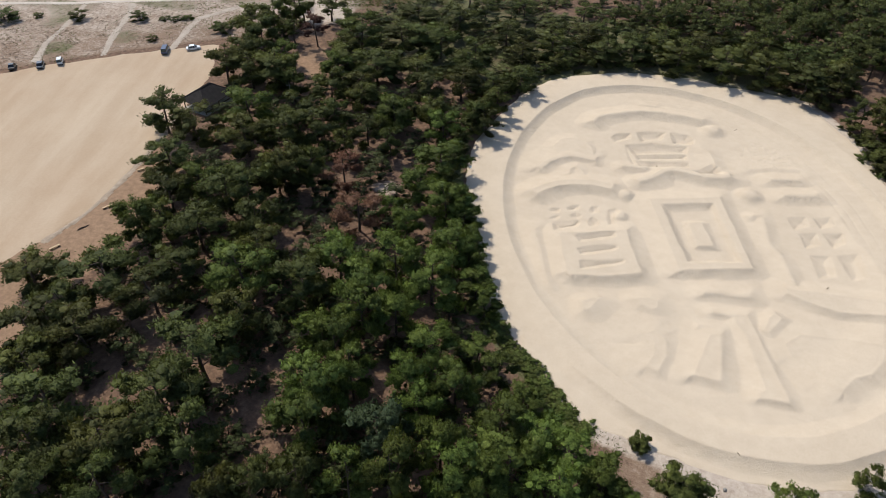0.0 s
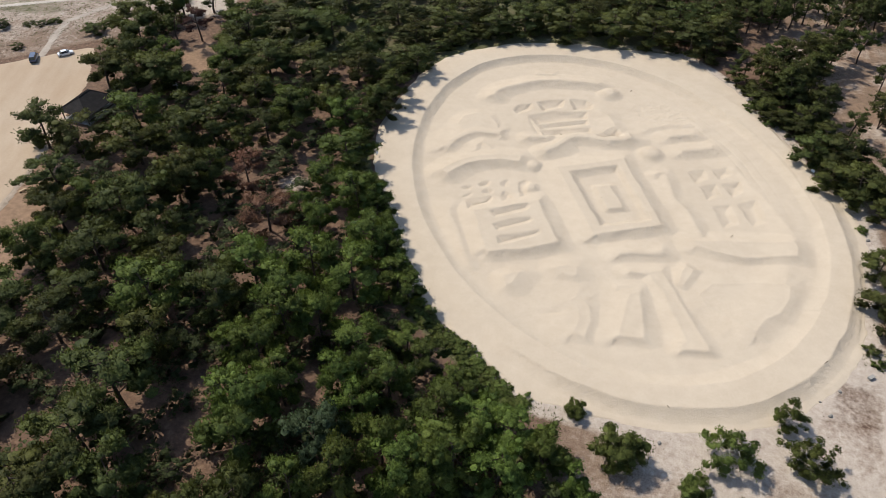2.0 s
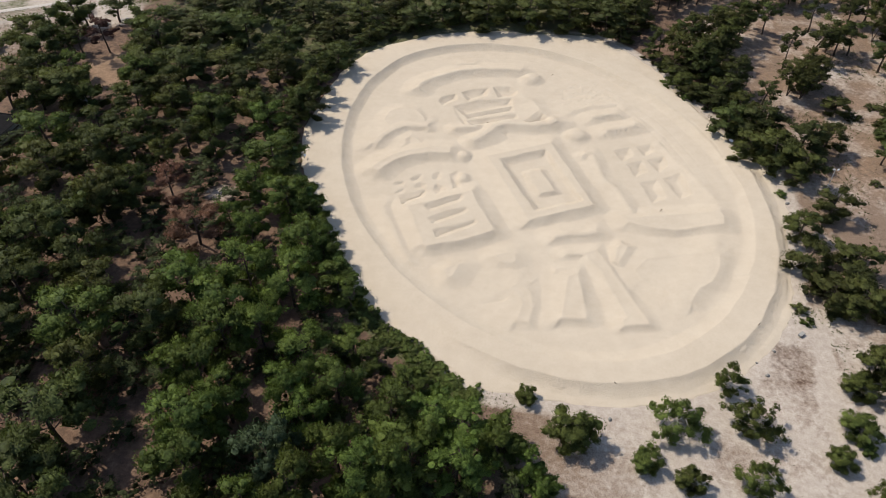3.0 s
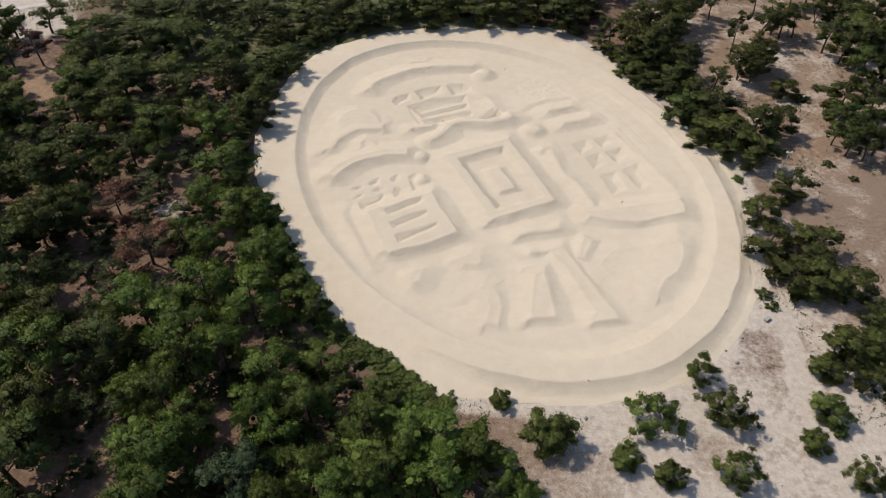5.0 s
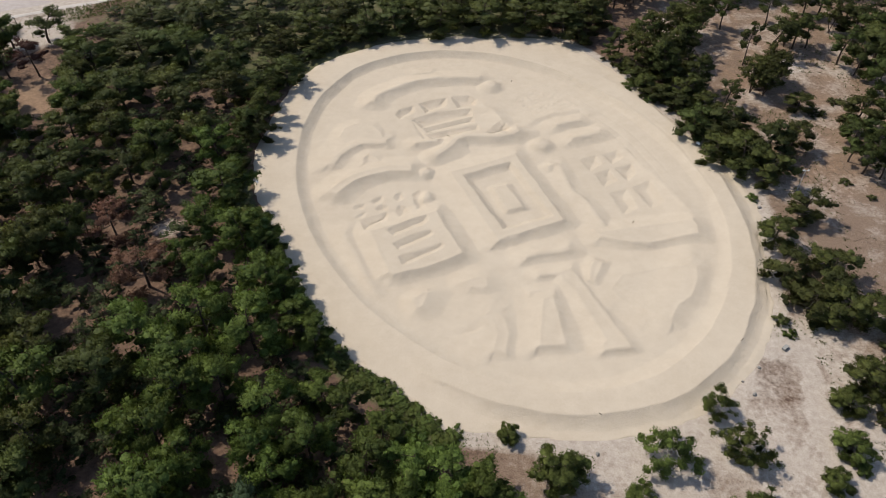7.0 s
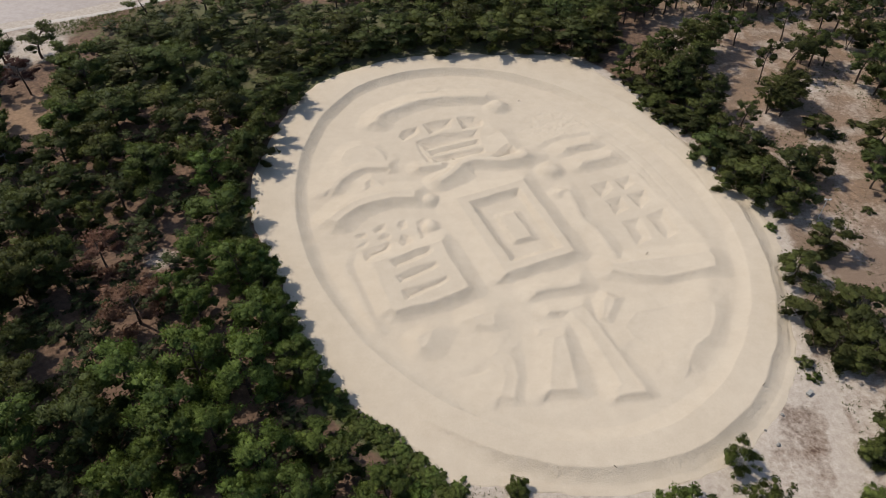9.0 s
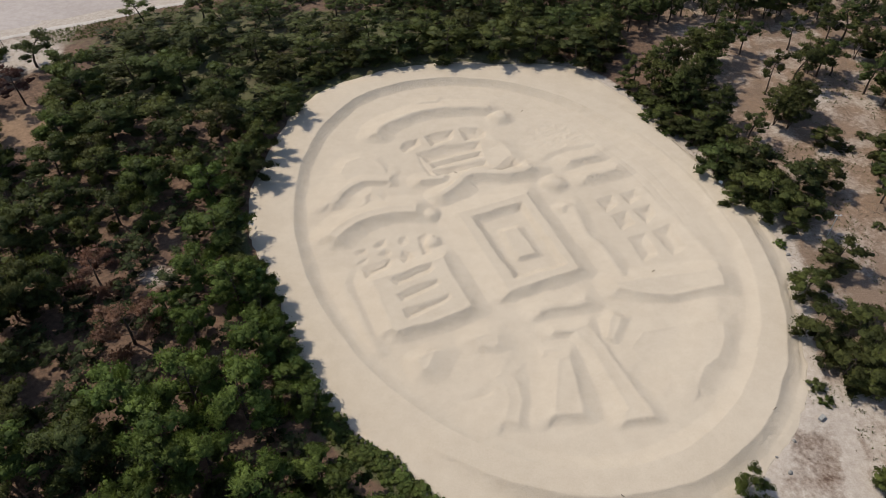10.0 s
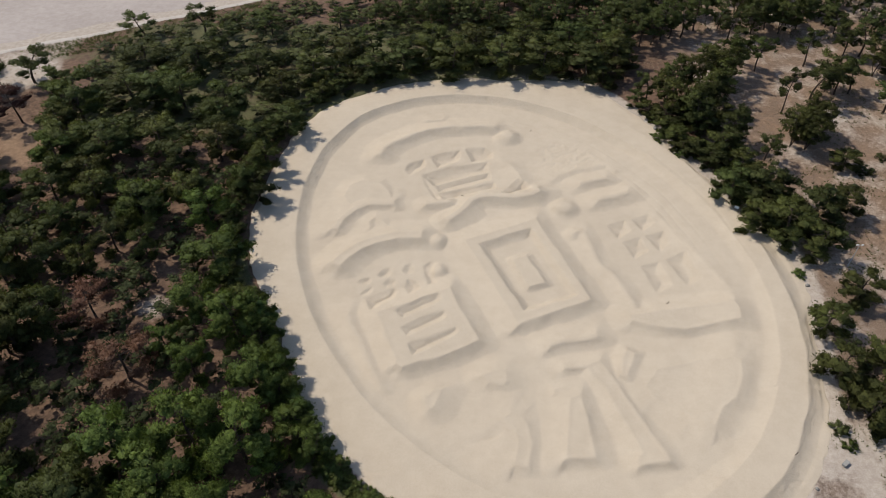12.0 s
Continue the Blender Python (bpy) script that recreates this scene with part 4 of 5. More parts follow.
# ---- the woods: x, y, height and reach of each tree ----
TREES = {
    "west_low": [(-106.1, 55.9, 8, 6.5), (-94.5, 51.6, 8, 5.7), (-93.4, 61.1, 9, 7.8), (-94.9, 44.8, 9, 7.2), (-86, 46.9, 9, 6.3), (-81, 59.4, 9, 5.9), (-81.3, 66.7, 9, 5.7), (-63.5, 49.9, 12, 7.7), (-62.1, 39.3, 12, 7.9), (-54.5, 34.1, 12, 6.3), (-88.5, 37.8, 9, 5.7), (-79.4, 32.3, 10, 7), (-75.1, 25.4, 11, 6.3), (-66.3, 29.8, 11, 6.9), (-70.5, 20.7, 11, 6), (-61.5, 24.3, 11, 5.1), (-41.4, 31.3, 12, 4.8), (-45.2, 29.3, 12, 3.8), (-36.3, 35.2, 12, 4.8)],
    "west_mid": [(-77, 101, 12, 6), (-80.5, 92.5, 12, 6), (-72.5, 104.5, 11, 5), (-67.3, 69.2, 11, 7.3), (-62.4, 60.7, 10, 5.2), (-55.5, 72.1, 11, 5.9), (-67.7, 76.6, 10, 5.4), (-83.8, 77.7, 10, 7), (-97.5, 76.2, 10, 5.3), (-92.6, 78, 9, 5.2), (-97.7, 86.5, 9, 5.2), (-85.6, 90.4, 10, 7), (-74, 84.5, 10, 5.7), (-105.3, 96.6, 10, 6.3), (-119.3, 113, 11, 6.4), (-109.5, 111.9, 9, 6.7), (-102.2, 90.1, 8, 4.3), (-94.2, 111.3, 10, 6.8), (-101.7, 124.2, 10, 6.7), (-86, 116, 10, 6.2), (-79.2, 100.9, 10, 5.2), (-88.7, 126, 9, 5.9), (-80.2, 121.1, 10, 6.2), (-95.2, 94.1, 8, 4.7)],
    "west_far": [(-117, 148.1, 12.5, 7), (-126.7, 166.1, 12.5, 7.3), (-120, 160, 12.5, 5.5), (-122, 182.6, 12.5, 5), (-125, 174, 12, 5.5), (-112, 141, 12, 6), (-119.8, 140.8, 12.5, 6.7), (-105.5, 142.9, 12.5, 7.4), (-90.2, 152.2, 10, 5.1), (-79.3, 144.3, 10, 5.3), (-77.7, 159, 10, 6.2), (-93.2, 172.5, 12.5, 7.3), (-76.6, 179.2, 10, 6.6), (-65.5, 135.7, 10, 5.5), (-62.4, 151.1, 10, 5.3), (-56.9, 167.4, 10, 6.1), (-47, 160.2, 9, 4.6), (-43.3, 142.3, 8, 4.3), (-51.6, 133.9, 10, 4.9), (-69.1, 126.6, 9, 4.2), (-80.7, 130.7, 9, 4.4), (-71.4, 118.8, 9, 3.4), (-61.7, 124, 9, 3.3), (-109.1, 154.9, 9, 4.4), (-104.1, 144.7, 9, 4.8), (-102.8, 182.4, 8, 4.8), (-95.6, 166.4, 8.5, 5.1), (-92.5, 155.3, 8.5, 4.9), (-98.8, 141.1, 9, 4.4)],
    "dead": [(-65.5, 107.5, 10.5, 5.0), (-56.2, 95.5, 10.5, 5.6), (-108.3, 171.3, 11, 5.2)],
    "west_edge": [(-47.2, 120.7, 9, 6.4), (-47.8, 108.6, 9, 4.8), (-39.5, 104.4, 10, 5.3), (-33, 92.2, 10, 5.1), (-45.4, 96.5, 8, 3.8), (-51.8, 101.9, 6, 3)],
    "grove": [(-41.7, 82.7, 11, 6), (-44, 75.1, 11, 5.8), (-33.3, 80.9, 11, 6.5), (-52.9, 80.7, 10, 5.7), (-44, 61.6, 11, 4.7), (-41.8, 68.2, 11, 5.1), (-36.4, 71, 10, 4.9), (-41.7, 51.5, 12, 6), (-40.3, 44.5, 12, 5.8), (-37.6, 55.5, 11, 4.2), (-27.3, 66, 10, 5.7), (-21.1, 60.7, 10, 4.7), (-19, 73.8, 7, 4.3), (-28.7, 59.5, 10, 4), (-28.4, 46.9, 11, 5.1), (-23.9, 41.1, 13, 5.2), (-29, 37.6, 12, 4.3), (-19, 49, 11, 4.5), (-14.9, 44.1, 12, 5.2), (-12.1, 57, 9, 4.6), (-16.1, 68.1, 7, 3.7)],
    "south": [(-8.3, 49.1, 11, 5.6), (-5.3, 57.4, 9, 4.8), (-0.5, 55.6, 10, 5), (4.9, 53.1, 9, 4.3), (-0.9, 48.5, 11, 4.7), (-9.6, 64.8, 6, 3.9), (-4.9, 65.8, 4, 3), (-48, 62.6, 9, 3.4), (-11.2, 44.5, 11, 4.5), (-25.2, 54.7, 9, 4.1), (9.4, 49.9, 6, 2.8), (11.7, 46.5, 6, 2.6), (5.6, 53.5, 8, 3.2)],
    "north": [(-15.2, 195.7, 9, 6.5), (-23, 192.2, 8, 5.8), (-38.7, 191, 9, 5.5), (-2.2, 195.4, 10, 7), (10.7, 197.2, 10, 7.1), (22, 196.4, 10, 7.1), (33, 193.6, 10, 7), (41.6, 197.8, 10, 5.7), (-45.5, 183, 8, 4.8), (-41.3, 166.6, 8, 4.7), (-53.2, 191.7, 9, 5.9), (-30, 198.6, 9, 5.3), (-8, 202.6, 10, 5.7), (4.4, 204.4, 10, 6), (17.8, 206.3, 10, 6.4), (29.5, 206.2, 10, 6.5)],
    "northwest": [(-82.6, 179.1, 8, 6.8), (-69.8, 177.9, 9, 6.6), (-55.8, 170.5, 10, 6.2), (-69.2, 194.7, 9, 7), (-85.1, 197.3, 7, 7.2), (-69.1, 158.8, 9, 6.1), (-90.1, 157.5, 9, 6.3), (-80.4, 156.1, 9, 6.2), (-55, 156.1, 9, 5.4), (-86.8, 141.1, 9, 5.9), (-76.7, 138.7, 9, 5.2), (-64.9, 134.2, 9, 5.2), (-57, 138.7, 9, 4.9), (-46.2, 143.1, 8, 4.2), (-43.7, 151.8, 8, 3.9)],
    "east": [(58.4, 145.3, 8, 5.1), (64.7, 144.3, 9, 6), (66, 132.7, 9, 6.2), (73.6, 138.3, 9, 5.9), (80.4, 140.4, 8, 4.7), (71.1, 128.2, 8, 4.9), (60.7, 135.6, 7, 4.4)],
    "east_far": [(117.4, 189.4, 11, 5), (117.5, 176.4, 11, 5), (108.9, 163.2, 11, 5), (113, 159.1, 11, 5), (108.5, 173.4, 10, 4.5), (127.8, 196.3, 11, 5), (118, 182.6, 10, 7.7), (98.3, 149.1, 9, 5.2), (104.8, 146.6, 9, 5.3), (94.2, 140.6, 9, 4.2), (99.1, 138.3, 9, 4.5), (117.5, 195.9, 9, 6)],
    "east_edge": [(65.8, 108.5, 7, 4.3), (73.9, 116.1, 7, 4.6), (63.6, 98.1, 7, 4.8), (72.6, 98.9, 7, 5.4), (66, 90.5, 6, 4.8), (71.3, 88.4, 7, 5.3), (76.2, 87.7, 7, 4.8), (71, 94.1, 6, 4.6), (70.1, 72.9, 7, 4.6), (73.8, 71.8, 7, 4.2), (71.3, 66.6, 6, 3.3), (76.9, 76.5, 7, 3.9), (69.8, 75.7, 5, 3.1), (77.6, 80.9, 6, 3.3)],
    "bush": [(16.6, 57.4, 6, 4), (62.1, 61.8, 3.5, 3.1), (57.7, 56.3, 2.8, 2.4), (64.9, 69.9, 3.5, 3), (27.9, 53.4, 3.5, 2.4), (34, 50.6, 3.5, 2.4), (9.6, 64.3, 2.4, 1.9), (62.8, 59, 1.5, 1.5)],
    "gnarl": [(33.1, 60.4, 4.5, 5.9), (42.8, 68.9, 4.5, 3.8), (45.6, 60.9, 4.5, 5.3), (44.5, 51.3, 4, 4.5), (63.3, 49.7, 4, 4)],
    "far12": [(36.1, 193.8, 9, 4.2), (-14.6, 199.2, 9, 4.2), (-24.1, 203.7, 9, 4), (-39.3, 201.6, 8, 4), (-33.7, 191.2, 4, 3.3), (-54.4, 216.1, 8, 4.6), (-73.9, 216.4, 9, 5), (-91.2, 213.5, 7, 5.3), (-65.8, 209.3, 8, 4.3), (-35.6, 220.5, 6, 3.7)],
    "east_slender": [(92.9, 131.4, 9, 3.8), (95.9, 129.3, 9, 3.8), (100, 131.4, 10, 4), (92, 135.8, 8, 3.4), (50.9, 210.5, 10, 4), (54.3, 211.6, 10, 3.5), (57.8, 215, 11, 4), (59.7, 215.5, 11, 4), (68.5, 220.5, 11, 4.2), (76.1, 214.5, 10, 3.8), (75.2, 200.4, 11, 4), (79.6, 198.4, 11, 3.5), (47.3, 182.5, 9, 3.2), (52.9, 183.2, 10.5, 3.6), (54.3, 183.8, 10.5, 3.8), (79.9, 178.3, 12, 3.2), (93.2, 201.2, 10, 3.8), (90.3, 185.4, 10.5, 4.2), (96.7, 187.8, 10, 4), (70.5, 158.9, 8.5, 3.4), (100.3, 187.9, 9, 4), (111, 206.2, 11, 4.5), (106, 179.7, 11, 4.5), (63.1, 215.8, 10, 4)],
    "east_group": [(53.2, 173.6, 11, 4.6), (57.1, 170, 11, 4.8), (62.4, 176.6, 11, 4.6), (50.9, 179.1, 10, 4), (64.3, 167, 10, 4.2), (78.1, 164.2, 10, 4.2), (80.9, 162.8, 10, 4.2), (85.3, 169.9, 10, 4.4), (58.9, 188, 11, 5), (63.7, 182.7, 11, 5.2), (67.2, 191.2, 11, 5), (65.5, 195, 10.5, 4.5), (71.2, 193.8, 10.5, 4.2), (60.7, 178, 9.5, 4.5), (94.9, 189, 10, 5), (83.3, 169.1, 8.5, 4.6), (85.1, 168, 8, 4.2), (84, 219.1, 11, 5.2), (89.1, 221.4, 11, 5.2), (92.8, 219.2, 11, 5.4), (98.3, 222.3, 11, 5), (109, 219.3, 8, 4.5), (107, 206.9, 9, 4.5), (49.7, 220.3, 10, 5), (110.5, 196.8, 10, 4.5), (92.6, 230.3, 11, 5), (82.2, 228.5, 11, 5), (74.3, 230.1, 11, 5), (65.1, 230, 11, 5), (105.4, 232.1, 11, 5)],
    "east_thicket": [(54, 173.5, 6, 4), (58.5, 169.3, 6, 4.2), (62.1, 162.2, 6.5, 4), (50.9, 165.1, 5, 3), (54.2, 160.1, 4.5, 3.2), (58.3, 159.2, 4.5, 3), (62.5, 157.4, 4.5, 3), (56.7, 174.7, 6, 4), (63.3, 173.6, 6, 3.5), (81.4, 167, 5, 3.2), (87.6, 156.7, 5, 4), (40.2, 201.3, 9, 5.5), (37.3, 190.9, 7, 5), (43.6, 209.7, 9, 5), (38.4, 208.3, 9, 5), (49.3, 169.2, 3.6, 2.6), (51.2, 161.1, 3.6, 2.6), (47.8, 173.5, 3, 2.2)],
    "clearing": [(-121.7, 186, 10, 5.2), (-113, 190, 10, 5.4), (-115.4, 170.4, 9, 3.6)],
}
KINDS = {"west_low": FULL, "west_mid": FULL, "west_far": FULL, "dead": DEAD_PINE, "west_edge": FRESH, "grove": FRESH, "south": RICH, "north": THICK, "northwest": FULL, "east": THICK, "east_far": FULL, "east_edge": THICK, "bush": ROUND, "gnarl": GNARLED, "far12": OPEN, "east_slender": OPEN, "east_group": GROUP, "east_thicket": THICK, "clearing": OPEN}
TALL = ("west_low", "west_mid", "west_edge", "grove", "south", "northwest")
rng = np.random.RandomState(5)
for area, rows in TREES.items():
    for n, (x, y, h, r) in enumerate(rows):
        kinds = KINDS[area]
        if area in ("west_mid", "west_far") and n % 5 == 3:
            kinds = FRESH
        if area == "west_mid" and x < -103:
            kinds = THICK
        if area == "grove" and n == 14:
            kinds = BLUISH
        if area == "grove" and n in (0, 2, 6, 10, 12, 15, 17):
            kinds = RICH
        if area == "dead" and n == 2:
            kinds = RED_PINE
        h *= 1.15 if area in TALL else 1.0
        r *= 1.12 if area == "south" else 1.0
        if area in ("grove", "south") and x > -30:
            gap = float(edge_gap(x, y))
            away = min(max(r + 4.6 - gap, 0.0), 6.0) / math.hypot(x - MID[0], y - MID[1])
            x, y = x + (x - MID[0]) * away, y + (y - MID[1]) * away
            h = min(h, 2.4 + 0.48 * max(gap, 0.0))
        plant(kinds, x, y, h, r, rng)

rng = np.random.RandomState(8)
for angle in np.arange(97, 203, 3.4):
    a = radians(angle + rng.uniform(-1, 1))
    reach = float(np.interp(angle, np.linspace(0, 360, len(EDGE) + 1), EDGE + EDGE[:1])) + rng.uniform(3.2, 5.0) + (2.0 if angle < 130 else 0.0)
    plant(THICK, MID[0] + reach * math.cos(a), MID[1] + reach * math.sin(a), rng.uniform(3.6, 6), rng.uniform(2.3, 3.2), rng)
for angle in np.arange(6, 60, 3.6):
    a = radians(angle + rng.uniform(-1, 1))
    reach = float(np.interp(angle, np.linspace(0, 360, len(EDGE) + 1), EDGE + EDGE[:1])) + rng.uniform(3.0, 4.4)
    plant(THICK, MID[0] + reach * math.cos(a), MID[1] + reach * math.sin(a), rng.uniform(3.4, 5.2), rng.uniform(2.4, 3.4), rng)
for angle in np.arange(8, 38, 6):
    a = radians(angle + rng.uniform(-1, 1))
    reach = float(np.interp(angle, np.linspace(0, 360, len(EDGE) + 1), EDGE + EDGE[:1])) + rng.uniform(7, 9)
    plant(THICK, MID[0] + reach * math.cos(a), MID[1] + reach * math.sin(a), rng.uniform(5.5, 7.5), rng.uniform(3.4, 4.4), rng)
for angle in np.arange(203, 236, 4.0):
    a = radians(angle + rng.uniform(-1, 1))
    reach = float(np.interp(angle, np.linspace(0, 360, len(EDGE) + 1), EDGE + EDGE[:1])) + rng.uniform(2.8, 3.6)
    plant(FRESH, MID[0] + reach * math.cos(a), MID[1] + reach * math.sin(a), rng.uniform(6.0, 8.5), rng.uniform(3.2, 4.0), rng)
for angle in np.arange(235, 262, 0.45):
    a = radians(angle + rng.uniform(-1, 1))
    reach = float(np.interp(angle, np.linspace(0, 360, len(EDGE) + 1), EDGE + EDGE[:1])) + rng.uniform(0.4, 3.4)
    plant(VERGE, MID[0] + reach * math.cos(a), MID[1] + reach * math.sin(a), rng.uniform(0.4, 0.8), rng.uniform(1.1, 1.8), rng)

CLEARINGS = [(-55, 57, 3.2), (-53, 48, 3.2), (-48, 42, 2.5), (-76, 43, 3.5), (-104, 163, 9), (-102, 154, 6), (-104, 111, 5), (-57, 113, 4), (-35, 57, 3),
             (-53, 70, 3.5), (-118, 193, 8), (-116, 184, 6), (-62, 128, 3), (-121, 130, 8), (-120, 122, 5), (-70, 186, 3), (-54, 176, 4), (-40, 173, 4), (-111, 168, 5), (-105, 158, 5), (-104, 162, 5), (-108, 156, 5), (-116, 197, 5), (-120, 204, 5), (-112, 190, 5), (-110, 174, 5), (-108, 165, 5),
             (-54, 56, 3), (-52, 47, 3)]


def fill_woods():
    """Trees between the ones set out by hand, closer to the west and north, thin to the east."""
    rng, rest, scrub = np.random.RandomState(11), [], []
    west = [(-100, 20), (-98, 62), (-99, 95), (-109, 108), (-113, 120), (-116, 140), (-131, 165), (-128, 200), (-62, 234), (-20, 238), (40, 225), (45, 200), (20, 120), (8, 62), (8, 28), (-30, 20)]
    for x in np.arange(-128, 50, 4.7):
        for y in np.arange(18, 240, 4.7):
            px, py = x + rng.uniform(-1.9, 1.9), y + rng.uniform(-1.9, 1.9)
            one = np.array([px]), np.array([py])
            if to_area(*one, west)[0] > 0 or edge_gap(*one)[0] < (3.0 if py > 100 else 7.5) or beach_gap(*one)[0] < 9 or -113 < px < -100 and 150 < py < 216:
                continue
            if any(math.hypot(px - cx, py - cy) < cr for cx, cy, cr in CLEARINGS):
                continue
            if any(math.hypot(px - tx, py - ty) < (0.44 * tr + 1.0 if py < 90 and px > -62 else 0.52 * tr + 1.4) for tx, ty, tr in planted):
                continue
            if rng.uniform() > 0.88:
                continue
            if py > 158 and lattice(*one, 15.0, 41)[0] > -0.25:
                scrub.append((LIGHT, px, py, rng.uniform(1.3, 3.0), rng.uniform(2.6, 4.2)))
                continue
            rest.append((LIGHT, px, py, rng.uniform(2.6, 4.6), rng.uniform(2.6, 3.8)))
            planted.append((px, py, 3.5))
    for x in np.arange(64, 190, 11):
        for y in np.arange(120, 270, 11):
            px, py = x + rng.uniform(-4, 4), y + rng.uniform(-4, 4)
            if px < 115 and py < 212 or any(math.hypot(px - tx, py - ty) < 6 for tx, ty, tr in planted):
                continue
            rest.append((LIGHT, px, py, rng.uniform(8, 10), rng.uniform(3, 4.5)))

    far = []
    for x in np.arange(20, 190, 9):
        for y in np.arange(222, 300, 9):
            far.append((LIGHT, x + rng.uniform(-3.5, 3.5), y + rng.uniform(-3.5, 3.5), rng.uniform(7, 10), rng.uniform(3.2, 4.6)))
    for x in np.arange(-24, 62, 6.2):
        for y in np.arange(222, 306, 6.2):
            if beach_gap(x, y) > 14:
                far.append((LIGHT, x + rng.uniform(-2.4, 2.4), y + rng.uniform(-2.4, 2.4), rng.uniform(5, 9), rng.uniform(3.2, 4.6)))
    join_trees("far_woodland", "distant green pines standing close together", "woodland", PINE, far, rng)
    # Filler trees take the leaf colour darkened for shade; the far ones stay lit.
    join_trees("woodland", "close-set green pines filling the wood behind", "woodland", UNDER_SHADE, rest, rng)
    join_trees("scrub", "low yellow-green scrub between the northern pines", "scrub", SCRUB, scrub, rng)


def join_trees(name, label, category, leaves, rest, rng):
    """All the trees or scrub that stand behind and between others, as one mass."""
    places, normals, faces, slots, at = [], [], [], [], 0
    for kinds, x, y, h, r in rest:
        root, height, reach = kinds[rng.randint(len(kinds))]
        c, s = math.cos(t := rng.uniform(0, 6.283)), math.sin(t)
        turn, size = np.array([[c, -s, 0], [s, c, 0], [0, 0, 1]]), np.array([r / reach, r / reach, h / height])
        for ob in root.children:
            slot = 0 if ob.name.startswith("trunk") else 1
            me = ob.data
            v, f = np.empty(len(me.vertices) * 3), np.empty(len(me.loops), int)
            me.vertices.foreach_get("co", v)
            me.loops.foreach_get("vertex_index", f)
            n = np.zeros((len(me.vertices), 3))
            flat = np.empty(len(me.loops) * 3)
            me.corner_normals.foreach_get("vector", flat)
            n[f] = flat.reshape(-1, 3)
            places.append((v.reshape(-1, 3) * size) @ turn.T + (x, y, ground_z(x, y) - 0.05))
            normals.append(n @ turn.T)
            for p in me.polygons:
                faces.append(tuple(at + f[k] for k in p.loop_indices))
            slots += [slot] * len(me.polygons)
            at += len(me.vertices)
    me = bpy.data.meshes.new(name)
    me.from_pydata(np.concatenate(places).tolist(), [], faces)
    me.materials.append(BARK)
    me.materials.append(leaves)
    me.polygons.foreach_set("material_index", slots)
    me.polygons.foreach_set("use_smooth", [True] * len(faces))
    me.normals_split_custom_set_from_vertices(np.concatenate(normals).tolist())
    tagged(new(name, me), label, category, kind="stuff")


fill_woods()


# ---- things on the lot and round the coin ----
def grass_field(name, label, count, seed, inside, bounds, mat, size):
    """Thin tufts of grass, five blades each, thicker in patches."""
    rng = np.random.RandomState(seed)
    x, y = rng.uniform(bounds[0], bounds[1], count * 3), rng.uniform(bounds[2], bounds[3], count * 3)
    patchy = lattice(x, y, 6.0, seed + 1) + 0.6 * lattice(x, y, 2.0, seed + 2)
    keep = np.flatnonzero(inside(x, y) & (patchy > rng.uniform(-0.6, 0.7, len(x))))[:count]
    x, y = x[keep], y[keep]
    base = np.stack([x, y, level(x, y) - 0.02], -1)
    k = 5
    base = np.repeat(base, k, axis=0) + rng.normal(size=(len(x) * k, 3)) * (size * 0.5, size * 0.5, 0)
    tall = size * rng.uniform(0.5, 1.3, (len(base), 1))
    angle = rng.uniform(0, 6.283, len(base))
    side = np.stack([np.cos(angle), np.sin(angle), 0 * angle], -1) * tall * 0.22
    tip = base + np.concatenate([rng.normal(size=(len(base), 2)) * 0.45, np.full((len(base), 1), 0.9)], 1) * tall
    tri = np.stack([base - side, base + side, tip], 1).reshape(-1, 3)
    me = bpy.data.meshes.new(name)
    me.from_pydata(tri.tolist(), [], np.arange(len(tri)).reshape(-1, 3).tolist())
    me.materials.append(mat)
    tagged(new(name, me), label, "grass", kind="stuff")


def off_coin(x, y, gap=0.5):
    return edge_gap(x, y) > gap


def dune(x, y):
    return (y > PARK_LINE(x) + 1.5) & (beach_gap(x, y) > 1.5) & (x < -112)


grass_field("dune_grass", "dry straw-coloured dune grass in patches", 12000, 51, lambda x, y: dune(x, y), (-232, -112, 85, 215), STRAW, 0.26)
grass_field("dune_weeds", "dull green weeds among the dune grass", 6000, 52, lambda x, y: dune(x, y) & (lattice(x, y, 16, 9) > 0.1), (-232, -112, 85, 215), GRASS, 0.3)
grass_field("dry_turf", "sparse dry turf under the eastern pines", 16000, 53, lambda x, y: off_coin(x, y) & (x > 50) & ((y > 95) | (x > 68)), (50, 140, 60, 240), STRAW, 0.22)
grass_field("weeds", "low green weeds on the sandy ground", 5000, 54, lambda x, y: off_coin(x, y) & (x > 64) & (lattice(x, y, 9, 12) > 0.25), (64, 140, 60, 240), GRASS, 0.4)
grass_field("edge_grass", "green grass along the coin's edge", 9000, 55, lambda x, y: (edge_gap(x, y) > 0.1) & (edge_gap(x, y) < 5.5) & ((x < 8) & (y < 150) | (x > 56) & (y > 84) & (y < 94)),
            (-50, 66, 60, 196), GRASS, 0.3)
grass_field("sand_tufts", "thin dry grass on pale trampled sand", 600, 56, lambda x, y: off_coin(x, y, 1.0) & (lattice(x, y, 7, 14) > -0.1), (2, 66, 40, 84), STRAW, 0.2)
grass_field("beach_tufts", "green grass strip beside the beach path", 5000, 57, lambda x, y: (beach_gap(x, y) > 2) & (beach_gap(x, y) < 12), (-128, -60, 185, 240), GRASS, 0.5)

